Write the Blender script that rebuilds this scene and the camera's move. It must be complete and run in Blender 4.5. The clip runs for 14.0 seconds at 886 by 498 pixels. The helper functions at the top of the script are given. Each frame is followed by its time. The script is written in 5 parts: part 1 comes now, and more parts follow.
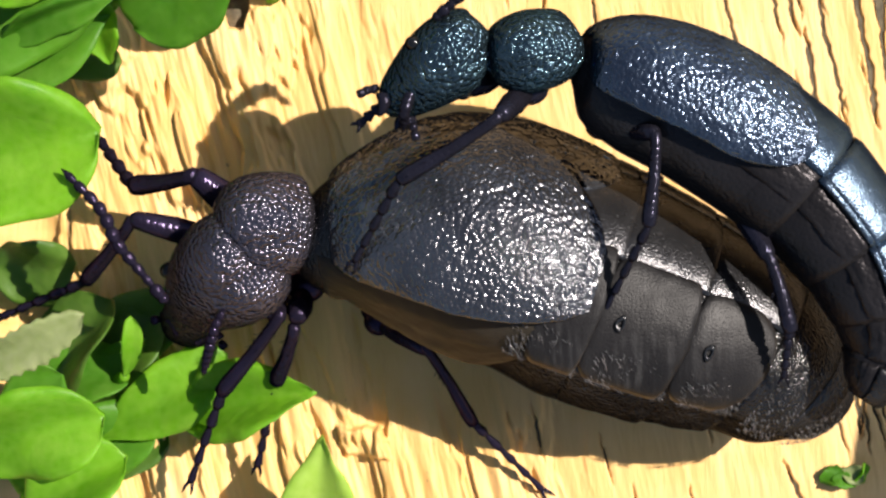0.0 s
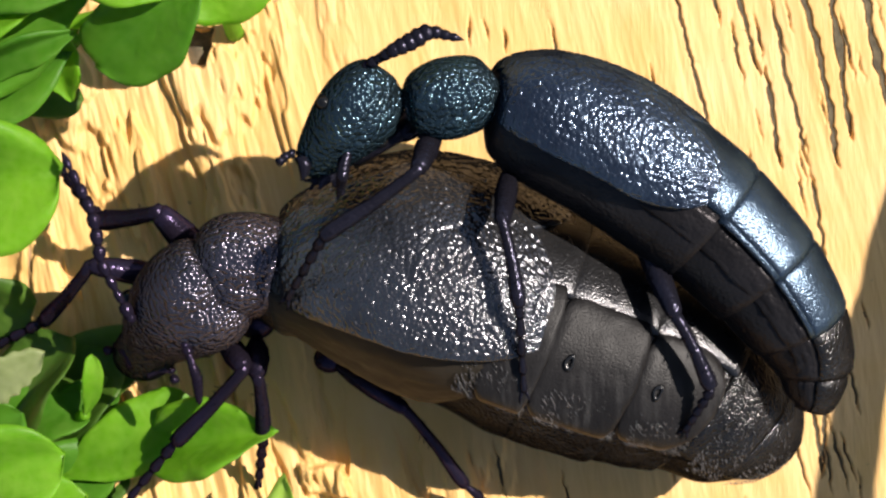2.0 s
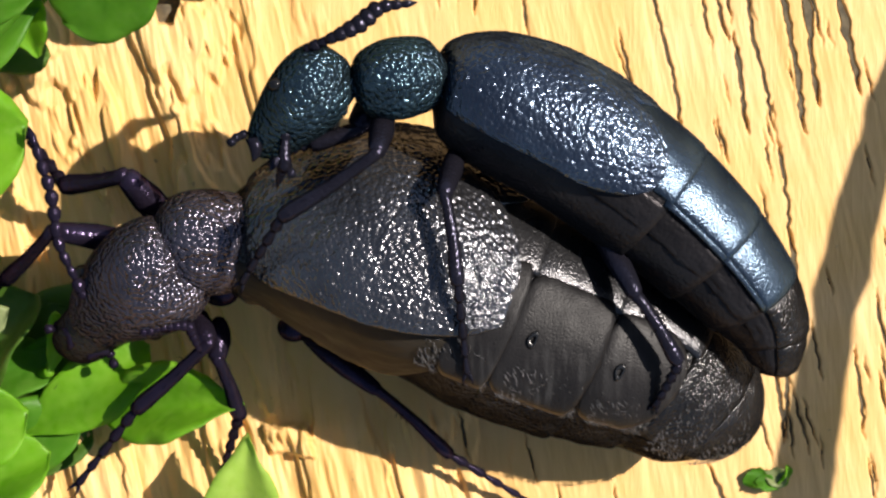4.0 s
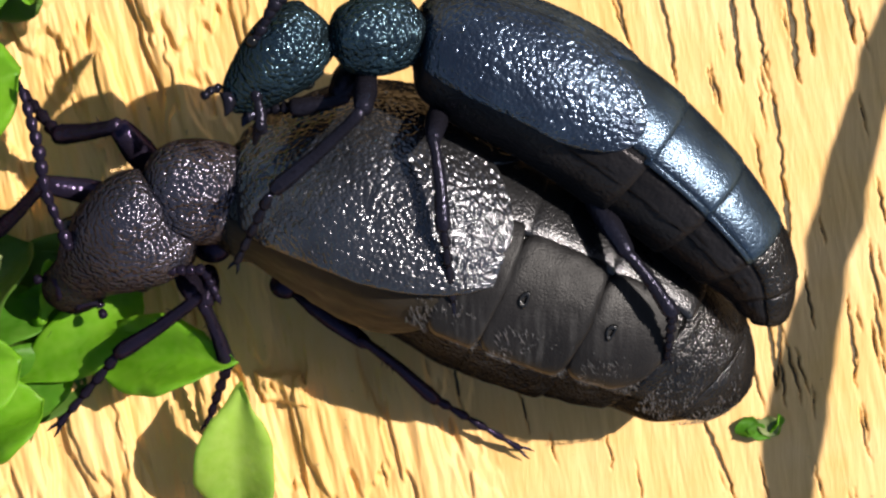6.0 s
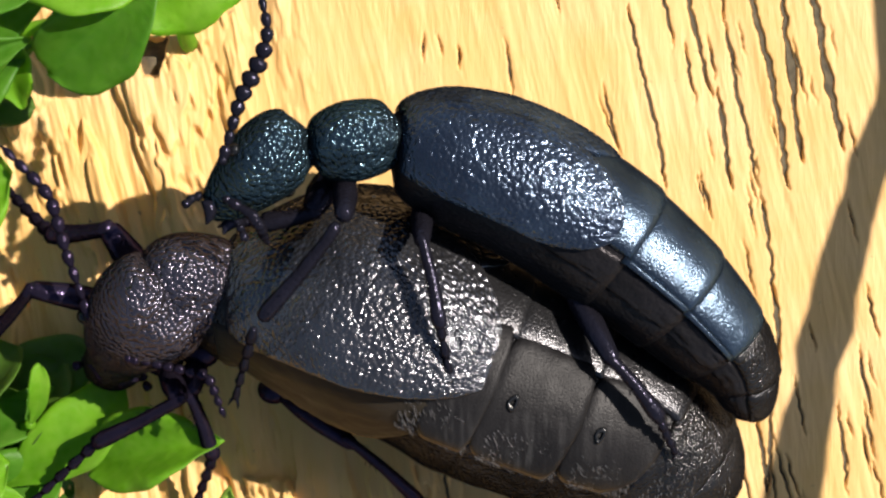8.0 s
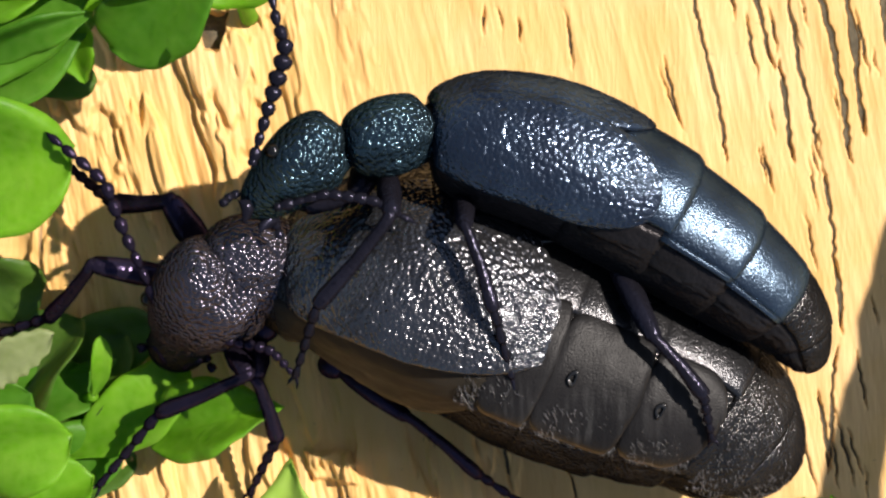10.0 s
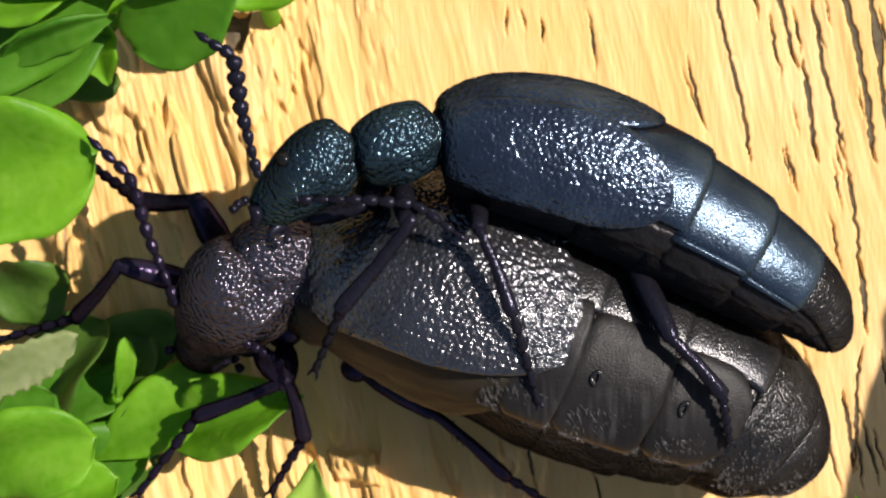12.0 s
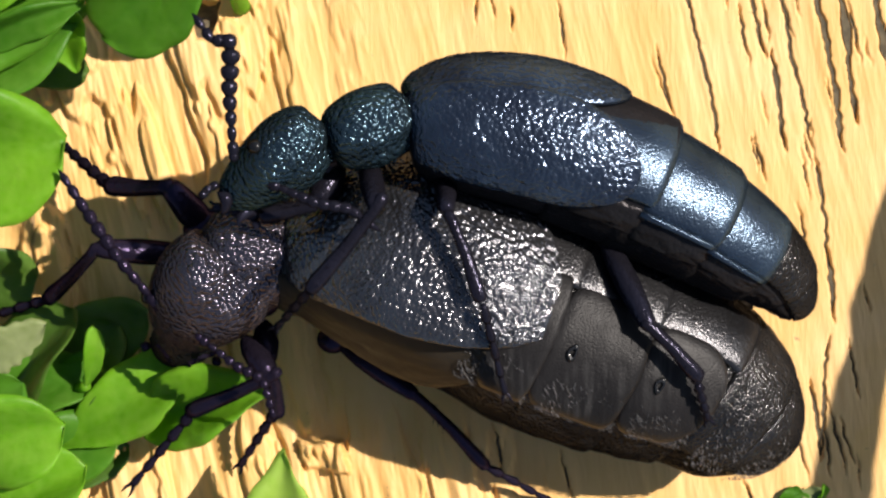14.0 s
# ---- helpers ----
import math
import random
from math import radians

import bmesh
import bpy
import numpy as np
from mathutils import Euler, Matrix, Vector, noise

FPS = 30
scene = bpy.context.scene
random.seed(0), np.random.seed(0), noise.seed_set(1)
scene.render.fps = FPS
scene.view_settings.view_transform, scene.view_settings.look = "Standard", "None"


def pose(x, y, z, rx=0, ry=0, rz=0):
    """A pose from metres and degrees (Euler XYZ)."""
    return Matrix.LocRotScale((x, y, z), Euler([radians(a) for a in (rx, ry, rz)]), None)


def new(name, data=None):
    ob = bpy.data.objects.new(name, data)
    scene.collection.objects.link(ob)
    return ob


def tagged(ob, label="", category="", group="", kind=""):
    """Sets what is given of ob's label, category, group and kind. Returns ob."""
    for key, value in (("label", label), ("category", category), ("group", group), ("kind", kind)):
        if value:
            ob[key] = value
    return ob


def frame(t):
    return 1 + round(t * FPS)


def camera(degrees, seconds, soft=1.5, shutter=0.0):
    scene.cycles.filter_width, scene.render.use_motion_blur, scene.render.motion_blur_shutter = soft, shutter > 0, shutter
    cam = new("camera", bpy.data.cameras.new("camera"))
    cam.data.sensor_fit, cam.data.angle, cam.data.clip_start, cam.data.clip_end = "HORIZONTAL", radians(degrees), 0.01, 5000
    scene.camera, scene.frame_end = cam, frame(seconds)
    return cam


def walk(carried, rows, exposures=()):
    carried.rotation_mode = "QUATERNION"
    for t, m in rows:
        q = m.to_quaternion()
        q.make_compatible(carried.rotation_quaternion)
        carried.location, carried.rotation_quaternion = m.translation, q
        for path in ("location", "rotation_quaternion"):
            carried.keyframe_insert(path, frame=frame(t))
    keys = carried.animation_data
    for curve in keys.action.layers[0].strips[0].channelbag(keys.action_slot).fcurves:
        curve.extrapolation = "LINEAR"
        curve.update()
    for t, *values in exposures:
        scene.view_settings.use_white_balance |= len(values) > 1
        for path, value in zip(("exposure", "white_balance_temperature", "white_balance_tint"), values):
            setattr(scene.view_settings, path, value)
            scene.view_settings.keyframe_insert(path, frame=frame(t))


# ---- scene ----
import functools
MM = 0.001

# ------------------------------------------------------------------ camera
cam = camera(24.0, 14.0, soft=2.5)
walk(cam, [
    (0.0, pose(0, 0, 0.0922, 0.190, 1.713, -0.744)),
    (0.5, pose(0, 0, 0.0922, 0.272, 0.122, -0.903)),
    (1.0, pose(0, 0, 0.0922, 1.393, 1.042, -0.728)),
    (1.5, pose(0, 0, 0.0922, 0.387, 1.424, -0.699)),
    (2.0, pose(0, 0, 0.0922, 1.234, 0.671, -0.713)),
    (2.5, pose(0, 0, 0.0922, 1.382, -0.738, -0.986)),
    (2.7, pose(0, 0, 0.0922, 0.929, 0.167, -0.913)),
    (4.8, pose(0, 0, 0.0922, 0.016, -0.470, 0.268)),
    (5.0, pose(0, 0, 0.0922, -0.053, -0.001, 0.219)),
    (5.5, pose(0, 0, 0.0922, -0.158, 0.007, 0.193)),
    (6.0, pose(0, 0, 0.0922, -1.228, -0.447, 0.111)),
    (6.5, pose(0, 0, 0.0922, -0.404, -1.040, 0.232)),
    (7.0, pose(0, 0, 0.0922, 0.600, 0.374, 0.154)),
    (7.5, pose(0, 0, 0.0922, 1.593, -0.236, 0.199)),
    (8.0, pose(0, 0, 0.0922, 1.652, -0.717, 0.285)),
    (8.5, pose(0, 0, 0.0922, 1.579, 0.025, 0.283)),
    (8.7, pose(0, 0, 0.0922, 1.621, 0.772, 0.383)),
    (10.8, pose(0, 0, 0.0922, 0.581, 1.097, 0.146)),
    (11.0, pose(0, 0, 0.0922, 0.748, 1.221, 0.022)),
    (11.5, pose(0, 0, 0.0922, 1.127, 1.327, -0.103)),
    (12.0, pose(0, 0, 0.0922, 0.946, 1.581, 0.191)),
    (12.5, pose(0, 0, 0.0922, 1.859, 1.187, 0.143)),
    (13.0, pose(0, 0, 0.0922, 2.705, 0.766, -0.169)),
    (13.5, pose(0, 0, 0.0922, 1.088, 1.069, -0.023)),
    (14.0, pose(0, 0, 0.0922, 0.626, 0.733, 0.256)),
], exposures=[(0.0, 0.88), (1.0, 0.73), (2.5, 0.68), (8.0, 0.62), (14.0, 0.56)])

# ------------------------------------------------------------------ light
SUN_FROM = Vector((0.81, 0.26, 1.0)).normalized()
sun = new("sun", bpy.data.lights.new("sun", "SUN"))
sun.data.energy, sun.data.angle, sun.data.color = 5.0, radians(0.6), (1.0, 0.905, 0.825)
sun.rotation_euler = SUN_FROM.to_track_quat("Z", "Y").to_euler()

world = bpy.data.worlds.new("sky")
scene.world = world
world.use_nodes = True
sky = world.node_tree.nodes.new("ShaderNodeTexSky")
sky.sky_type, sky.sun_disc = "NISHITA", False
sky.sun_elevation = math.asin(SUN_FROM.z)
sky.sun_rotation = math.atan2(SUN_FROM.x, SUN_FROM.y)
back = world.node_tree.nodes["Background"]
back.inputs["Strength"].default_value = 0.062
world.node_tree.links.new(sky.outputs[0], back.inputs["Color"])

TIMES = [0, 0.5, 1, 1.5, 2, 2.5, 3.3, 4.1, 5, 5.5, 6, 6.5, 7, 7.5, 8, 8.5, 9.3, 10.2, 11, 11.5, 12, 12.5, 13, 13.5, 14]

# ------------------------------------------------------------------ materials


class Nodes:
    """A short way to wire a material."""

    def __init__(self, name):
        self.mat = bpy.data.materials.new(name)
        self.mat.use_nodes = True
        self.tree = self.mat.node_tree
        self.bsdf = self.tree.nodes["Principled BSDF"]
        self.out = self.tree.nodes["Material Output"]
        self.coord = self.add("ShaderNodeTexCoord").outputs["Object"]

    def add(self, kind, **values):
        n = self.tree.nodes.new(kind)
        for k, v in values.items():
            if k in n.inputs:
                n.inputs[k].default_value = v
        return n

    def link(self, a, b):
        self.tree.links.new(a, b)

    def set(self, **values):
        for k, v in values.items():
            self.bsdf.inputs[k.replace("_", " ")].default_value = v
        return self

    def noise(self, scale, detail=4.0, rough=0.55, coord=None):
        n = self.add("ShaderNodeTexNoise", Scale=scale, Detail=detail, Roughness=rough)
        self.link(coord or self.coord, n.inputs["Vector"])
        return n.outputs["Fac"]

    def voronoi(self, scale, feature="SMOOTH_F1", coord=None):
        n = self.add("ShaderNodeTexVoronoi", Scale=scale)
        n.feature = feature
        self.link(coord or self.coord, n.inputs["Vector"])
        return n.outputs["Distance"]

    def mapping(self, rotation=(0, 0, 0), scale=(1, 1, 1)):
        n = self.add("ShaderNodeMapping")
        n.inputs["Rotation"].default_value = rotation
        n.inputs["Scale"].default_value = scale
        self.link(self.coord, n.inputs["Vector"])
        return n.outputs["Vector"]

    def ramp(self, fac, stops):
        n = self.add("ShaderNodeValToRGB")
        els = n.color_ramp.elements
        while len(els) < len(stops):
            els.new(0.5)
        for e, (p, c) in zip(els, stops):
            e.position, e.color = p, (*c, 1) if len(c) == 3 else c
        self.link(fac, n.inputs["Fac"])
        return n.outputs["Color"]

    def mix(self, fac, a, b, blend="MIX"):
        n = self.add("ShaderNodeMix")
        n.data_type, n.blend_type = "RGBA", blend
        for sock, v in ((n.inputs[0], fac), (n.inputs[6], a), (n.inputs[7], b)):
            if isinstance(v, bpy.types.NodeSocket):
                self.link(v, sock)
            else:
                sock.default_value = v if isinstance(v, (int, float)) else (*v, 1)
        return n.outputs[2]

    def math(self, op, a, b=0.0):
        n = self.add("ShaderNodeMath")
        n.operation = op
        for sock, v in zip(n.inputs, (a, b)):
            if isinstance(v, bpy.types.NodeSocket):
                self.link(v, sock)
            else:
                sock.default_value = v
        return n.outputs[0]

    def bump(self, height, distance, strength=1.0, under=None):
        n = self.add("ShaderNodeBump", Distance=distance, Strength=strength)
        self.link(height, n.inputs["Height"])
        if under:
            self.link(under, n.inputs["Normal"])
        self.link(n.outputs["Normal"], self.bsdf.inputs["Normal"])
        return n.outputs["Normal"]


def cuticle(name, dark, light, rough, scale, depth, level=0.5, fine=0.2, sheen=(1, 1, 1), hairy=False, metal=0.0):
    """Black horny skin with domes of about 1/scale and a fine grain over them."""
    m = Nodes(name)
    tint = m.ramp(m.noise(260, 3), [(0.35, dark), (0.7, light)])
    m.link(tint, m.bsdf.inputs["Base Color"])
    m.set(Metallic=metal, IOR=1.5)
    m.bsdf.inputs["Specular Tint"].default_value = (*sheen, 1)
    m.bsdf.inputs["Specular IOR Level"].default_value = level
    r = m.add("ShaderNodeMapRange")
    m.link(m.noise(900, 4), r.inputs["Value"])
    r.inputs["To Min"].default_value, r.inputs["To Max"].default_value = rough * 0.75, rough * 1.4
    m.link(r.outputs[0], m.bsdf.inputs["Roughness"])
    if depth:
        cells = m.voronoi(scale, "F1")
        dome = m.math("MULTIPLY", m.math("MULTIPLY", cells, cells), -1.0)
        under = m.bump(dome, depth)
        if fine:
            m.bump(m.noise(scale * 2.5, 3), depth * fine, 0.6, under)
    else:
        m.bump(m.noise(scale, 2, 0.5), 0.00001, 0.5)
    if hairy:
        streak = m.noise(1.0, 3, 0.6, m.mapping((0, 0, radians(24)), (4200, 420, 900)))
        pale = m.ramp(streak, [(0.46, (0, 0, 0)), (0.66, (0.8, 0.8, 0.8))])
        patch = m.ramp(m.noise(420, 2), [(0.42, (0, 0, 0)), (0.62, (1, 1, 1))])
        m.link(m.mix(m.math("MULTIPLY", pale, patch), tint, (0.036, 0.0355, 0.035)), m.bsdf.inputs["Base Color"])
    return m.mat


MAT = {}
EDGE = (0.05, 0.05, 0.05)
MAT["f_wing"] = cuticle("black_wrinkled_wing_case", (0.080, 0.081, 0.088), (0.138, 0.141, 0.151), 0.185, 9000, 0.0, 0.0, sheen=EDGE, metal=0.86)
MAT["f_head"] = cuticle("purple_black_pitted_shell", (0.072, 0.067, 0.081), (0.122, 0.113, 0.141), 0.18, 5000, 0.000115, 0.0, fine=0.0, sheen=EDGE, metal=0.86)
MAT["f_plate"] = cuticle("black_satin_plate", (0.058, 0.058, 0.061), (0.092, 0.092, 0.096), 0.26, 10000, 0.000018, 0.0, sheen=EDGE, metal=0.88)
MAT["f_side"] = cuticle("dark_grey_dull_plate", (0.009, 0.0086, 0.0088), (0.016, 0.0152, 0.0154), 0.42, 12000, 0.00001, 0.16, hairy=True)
MAT["f_belly"] = cuticle("finely_grained_black_skin", (0.034, 0.033, 0.033), (0.062, 0.061, 0.061), 0.19, 7500, 0.000045, 0.0, sheen=EDGE, metal=0.84)
MAT["f_soft"] = cuticle("soft_dark_brown_skin", (0.022, 0.0185, 0.0135), (0.040, 0.0335, 0.0245), 0.55, 1500, 0.00003, 0.08)
MAT["f_leg"] = cuticle("violet_black_leg", (0.022, 0.018, 0.028), (0.038, 0.029, 0.058), 0.18, 6000, 0.00002, 0.0, sheen=EDGE, metal=0.7)
MAT["m_wing"] = cuticle("blue_black_wrinkled_wing_case", (0.042, 0.053, 0.077), (0.091, 0.122, 0.166), 0.185, 9000, 0.0, 0.0, sheen=EDGE, metal=0.87)
MAT["m_head"] = cuticle("blue_green_pitted_shell", (0.034, 0.052, 0.066), (0.068, 0.122, 0.150), 0.18, 5000, 0.000115, 0.0, fine=0.0, sheen=EDGE, metal=0.87)
MAT["m_plate"] = cuticle("steel_blue_plate", (0.045, 0.062, 0.088), (0.085, 0.122, 0.165), 0.25, 10500, 0.000016, 0.0, sheen=EDGE, metal=0.88)
MAT["m_belly"] = cuticle("black_belly_shell", (0.020, 0.019, 0.020), (0.034, 0.032, 0.034), 0.28, 6000, 0.00002, 0.0, sheen=EDGE, metal=0.6)
MAT["m_leg"] = cuticle("blue_black_leg", (0.020, 0.019, 0.026), (0.032, 0.032, 0.05), 0.18, 6000, 0.00002, 0.0, sheen=EDGE, metal=0.7)
MAT["eye"] = cuticle("dark_eye", (0.04, 0.04, 0.04), (0.05, 0.05, 0.05), 0.12, 9000, 0.0, 0.0, sheen=EDGE, metal=0.85)
MAT["hole"] = cuticle("pitted_black_rim", (0.05, 0.05, 0.05), (0.07, 0.07, 0.07), 0.2, 9000, 0.0, sheen=EDGE, metal=0.85)
MAT["hair"] = cuticle("pale_bristle", (0.06, 0.06, 0.06), (0.12, 0.115, 0.115), 0.22, 4000, 0.0, 0.9)


def wood_material():
    m = Nodes("weathered_golden_wood")
    turn = (0, 0, radians(-13))
    broad = m.noise(1.0, 5, 0.6, m.mapping(turn, (300, 40, 60)))
    mid = m.noise(1.0, 4, 0.6, m.mapping(turn, (1100, 75, 120)))
    fine = m.noise(1.0, 6, 0.7, m.mapping(turn, (3200, 160, 300)))
    lines = m.noise(1.0, 3, 0.5, m.mapping(turn, (1300, 70, 90)))
    blotch = m.noise(170, 5, 0.6)
    base = m.ramp(broad, [(0.2, (0.600, 0.338, 0.095)), (0.42, (0.660, 0.391, 0.120)), (0.6, (0.700, 0.425, 0.145)), (0.85, (0.730, 0.463, 0.189))])
    base = m.mix(m.ramp(mid, [(0.26, (0.3, 0.3, 0.3)), (0.46, (0, 0, 0))]), base, (0.530, 0.309, 0.089))
    base = m.mix(m.ramp(fine, [(0.26, (0.3, 0.3, 0.3)), (0.42, (0, 0, 0))]), base, (0.460, 0.261, 0.079))
    stain = m.ramp(m.noise(1.0, 4, 0.6, m.mapping(turn, (260, 90, 100))), [(0.36, (0.3, 0.3, 0.3)), (0.5, (0, 0, 0))])
    base = m.mix(stain, base, (0.600, 0.318, 0.070))
    base = m.mix(m.ramp(lines, [(0.235, (1, 1, 1)), (0.30, (0, 0, 0))]), base, (0.220, 0.125, 0.050))
    base = m.mix(m.ramp(blotch, [(0.44, (0, 0, 0)), (0.66, (0.65, 0.65, 0.65))]), base, (0.750, 0.482, 0.214))
    specks = m.ramp(m.noise(1500, 3), [(0.70, (0, 0, 0)), (0.76, (0.8, 0.8, 0.8))])
    base = m.mix(specks, base, (0.300, 0.183, 0.079))
    m.link(base, m.bsdf.inputs["Base Color"])
    m.set(Roughness=0.6)
    under = m.bump(m.math("ADD", mid, m.math("MULTIPLY", lines, 0.8)), 0.00006, 0.7)
    under = m.bump(fine, 0.00004, 0.7, under)
    m.bump(m.noise(1.0, 5, 0.6, m.mapping(turn, (6200, 900, 900))), 0.00004, 0.6, under)
    return m.mat


def leaf_material(name, dark, light, pale, glow=0.36):
    """Soft leaf skin: blotched green with paler cells, a light skin gloss and light passing through."""
    m = Nodes(name)
    col = m.ramp(m.noise(260, 5, 0.6), [(0.32, dark), (0.68, light)])
    cells = m.voronoi(2600)
    col = m.mix(m.math("MULTIPLY", cells, 0.35), col, pale)
    dew = m.ramp(m.noise(420, 6, 0.7), [(0.56, (0, 0, 0)), (0.74, (0.4, 0.4, 0.4))])
    col = m.mix(dew, col, pale)
    m.link(col, m.bsdf.inputs["Base Color"])
    r = m.add("ShaderNodeMapRange")
    m.link(m.noise(700, 4), r.inputs["Value"])
    r.inputs["To Min"].default_value, r.inputs["To Max"].default_value = 0.3, 0.6
    m.link(r.outputs[0], m.bsdf.inputs["Roughness"])
    m.set(IOR=1.45)
    m.bsdf.inputs["Specular IOR Level"].default_value = 0.32
    under = m.bump(m.noise(520, 3), 0.00022, 0.6)
    m.bump(m.noise(2600, 3), 0.00004, 0.6, under)
    through_light = m.add("ShaderNodeBsdfTranslucent")
    m.link(m.mix(0.4, col, (0.38, 0.72, 0.03)), through_light.inputs["Color"])
    both = m.add("ShaderNodeMixShader")
    both.inputs[0].default_value = glow
    m.link(m.bsdf.outputs[0], both.inputs[1])
    m.link(through_light.outputs[0], both.inputs[2])
    m.link(both.outputs[0], m.out.inputs["Surface"])
    return m.mat


MAT["wood"] = wood_material()
MAT["leaf"] = leaf_material("fresh_green_leaf", (0.085, 0.28, 0.006), (0.19, 0.45, 0.014), (0.34, 0.56, 0.08), 0.5)
MAT["leaf_dull"] = leaf_material("deep_green_leaf", (0.04, 0.17, 0.008), (0.095, 0.28, 0.015), (0.2, 0.38, 0.06), 0.5)
# leaf green darkened: the shade among the low leaves is put into its colour
MAT["leaf_shade"] = leaf_material("shaded_deep_leaf", (0.03, 0.085, 0.008), (0.07, 0.15, 0.014), (0.14, 0.22, 0.05), 0.25)
MAT["leaf_light"] = leaf_material("thin_light_leaf", (0.22, 0.40, 0.04), (0.36, 0.55, 0.08), (0.5, 0.64, 0.18), 0.5)
MAT["leaf_pale"] = leaf_material("pale_downy_leaf", (0.17, 0.22, 0.07), (0.29, 0.34, 0.14), (0.46, 0.48, 0.28))
soil = Nodes("dark_soil")
soil.link(soil.ramp(soil.noise(60, 8, 0.7), [(0.3, (0.03, 0.022, 0.012)), (0.7, (0.10, 0.08, 0.045))]), soil.bsdf.inputs["Base Color"])
soil.set(Roughness=0.95)
soil.bump(soil.noise(180, 8, 0.7), 0.004, 1.0)
MAT["soil"] = soil.mat
dirt = Nodes("crack_dirt")
dirt.link(dirt.ramp(dirt.noise(2500, 5, 0.7), [(0.3, (0.04, 0.033, 0.02)), (0.7, (0.14, 0.112, 0.065))]), dirt.bsdf.inputs["Base Color"])
dirt.set(Roughness=0.95)
MAT["dirt"] = dirt.mat

# ------------------------------------------------------------------ mesh helpers (millimetres in, metres out)


def mesh_from(name, verts, faces, mat, smooth=True):
    me = bpy.data.meshes.new(name)
    me.from_pydata([(v[0] * MM, v[1] * MM, v[2] * MM) for v in verts], [], faces)
    me.materials.append(mat)
    if smooth:
        me.polygons.foreach_set("use_smooth", [True] * len(me.polygons))
    me.update()
    return me


def part(name, verts, faces, mat, parent, label=""):
    ob = new(name, mesh_from(name, verts, faces, mat))
    ob.parent = parent
    return tagged(ob, label)


def blend_curve(points, s):
    """A smooth curve through rows of numbers; s runs from 0 to 1."""
    p = np.asarray(points, float)
    n = len(p) - 1
    u = min(max(s, 0.0), 1.0) * n
    i = min(int(u), n - 1)
    f = u - i
    a, b, c, d = p[max(i - 1, 0)], p[i], p[i + 1], p[min(i + 2, n)]
    return 0.5 * (2 * b + (c - a) * f + (2 * a - 5 * b + 4 * c - d) * f * f + (3 * b - a - 3 * c + d) * f ** 3)


def pebbles(p, grain, packed=True):
    """Depth at p (mm) of the valleys between small domes, grain = (domes per mm, depth); packed: flat-topped, with narrow valleys."""
    q = p * grain[0]
    near, second = noise.voronoi(q + noise.noise_vector(q * 0.7) * 0.35)[0][:2]
    if not packed:
        return grain[1] * (near * near - 0.2)
    return grain[1] * (1.1 * near * near - 0.1 + 0.28 * max(0.0, 1 - (second - near) / 0.22) ** 2)


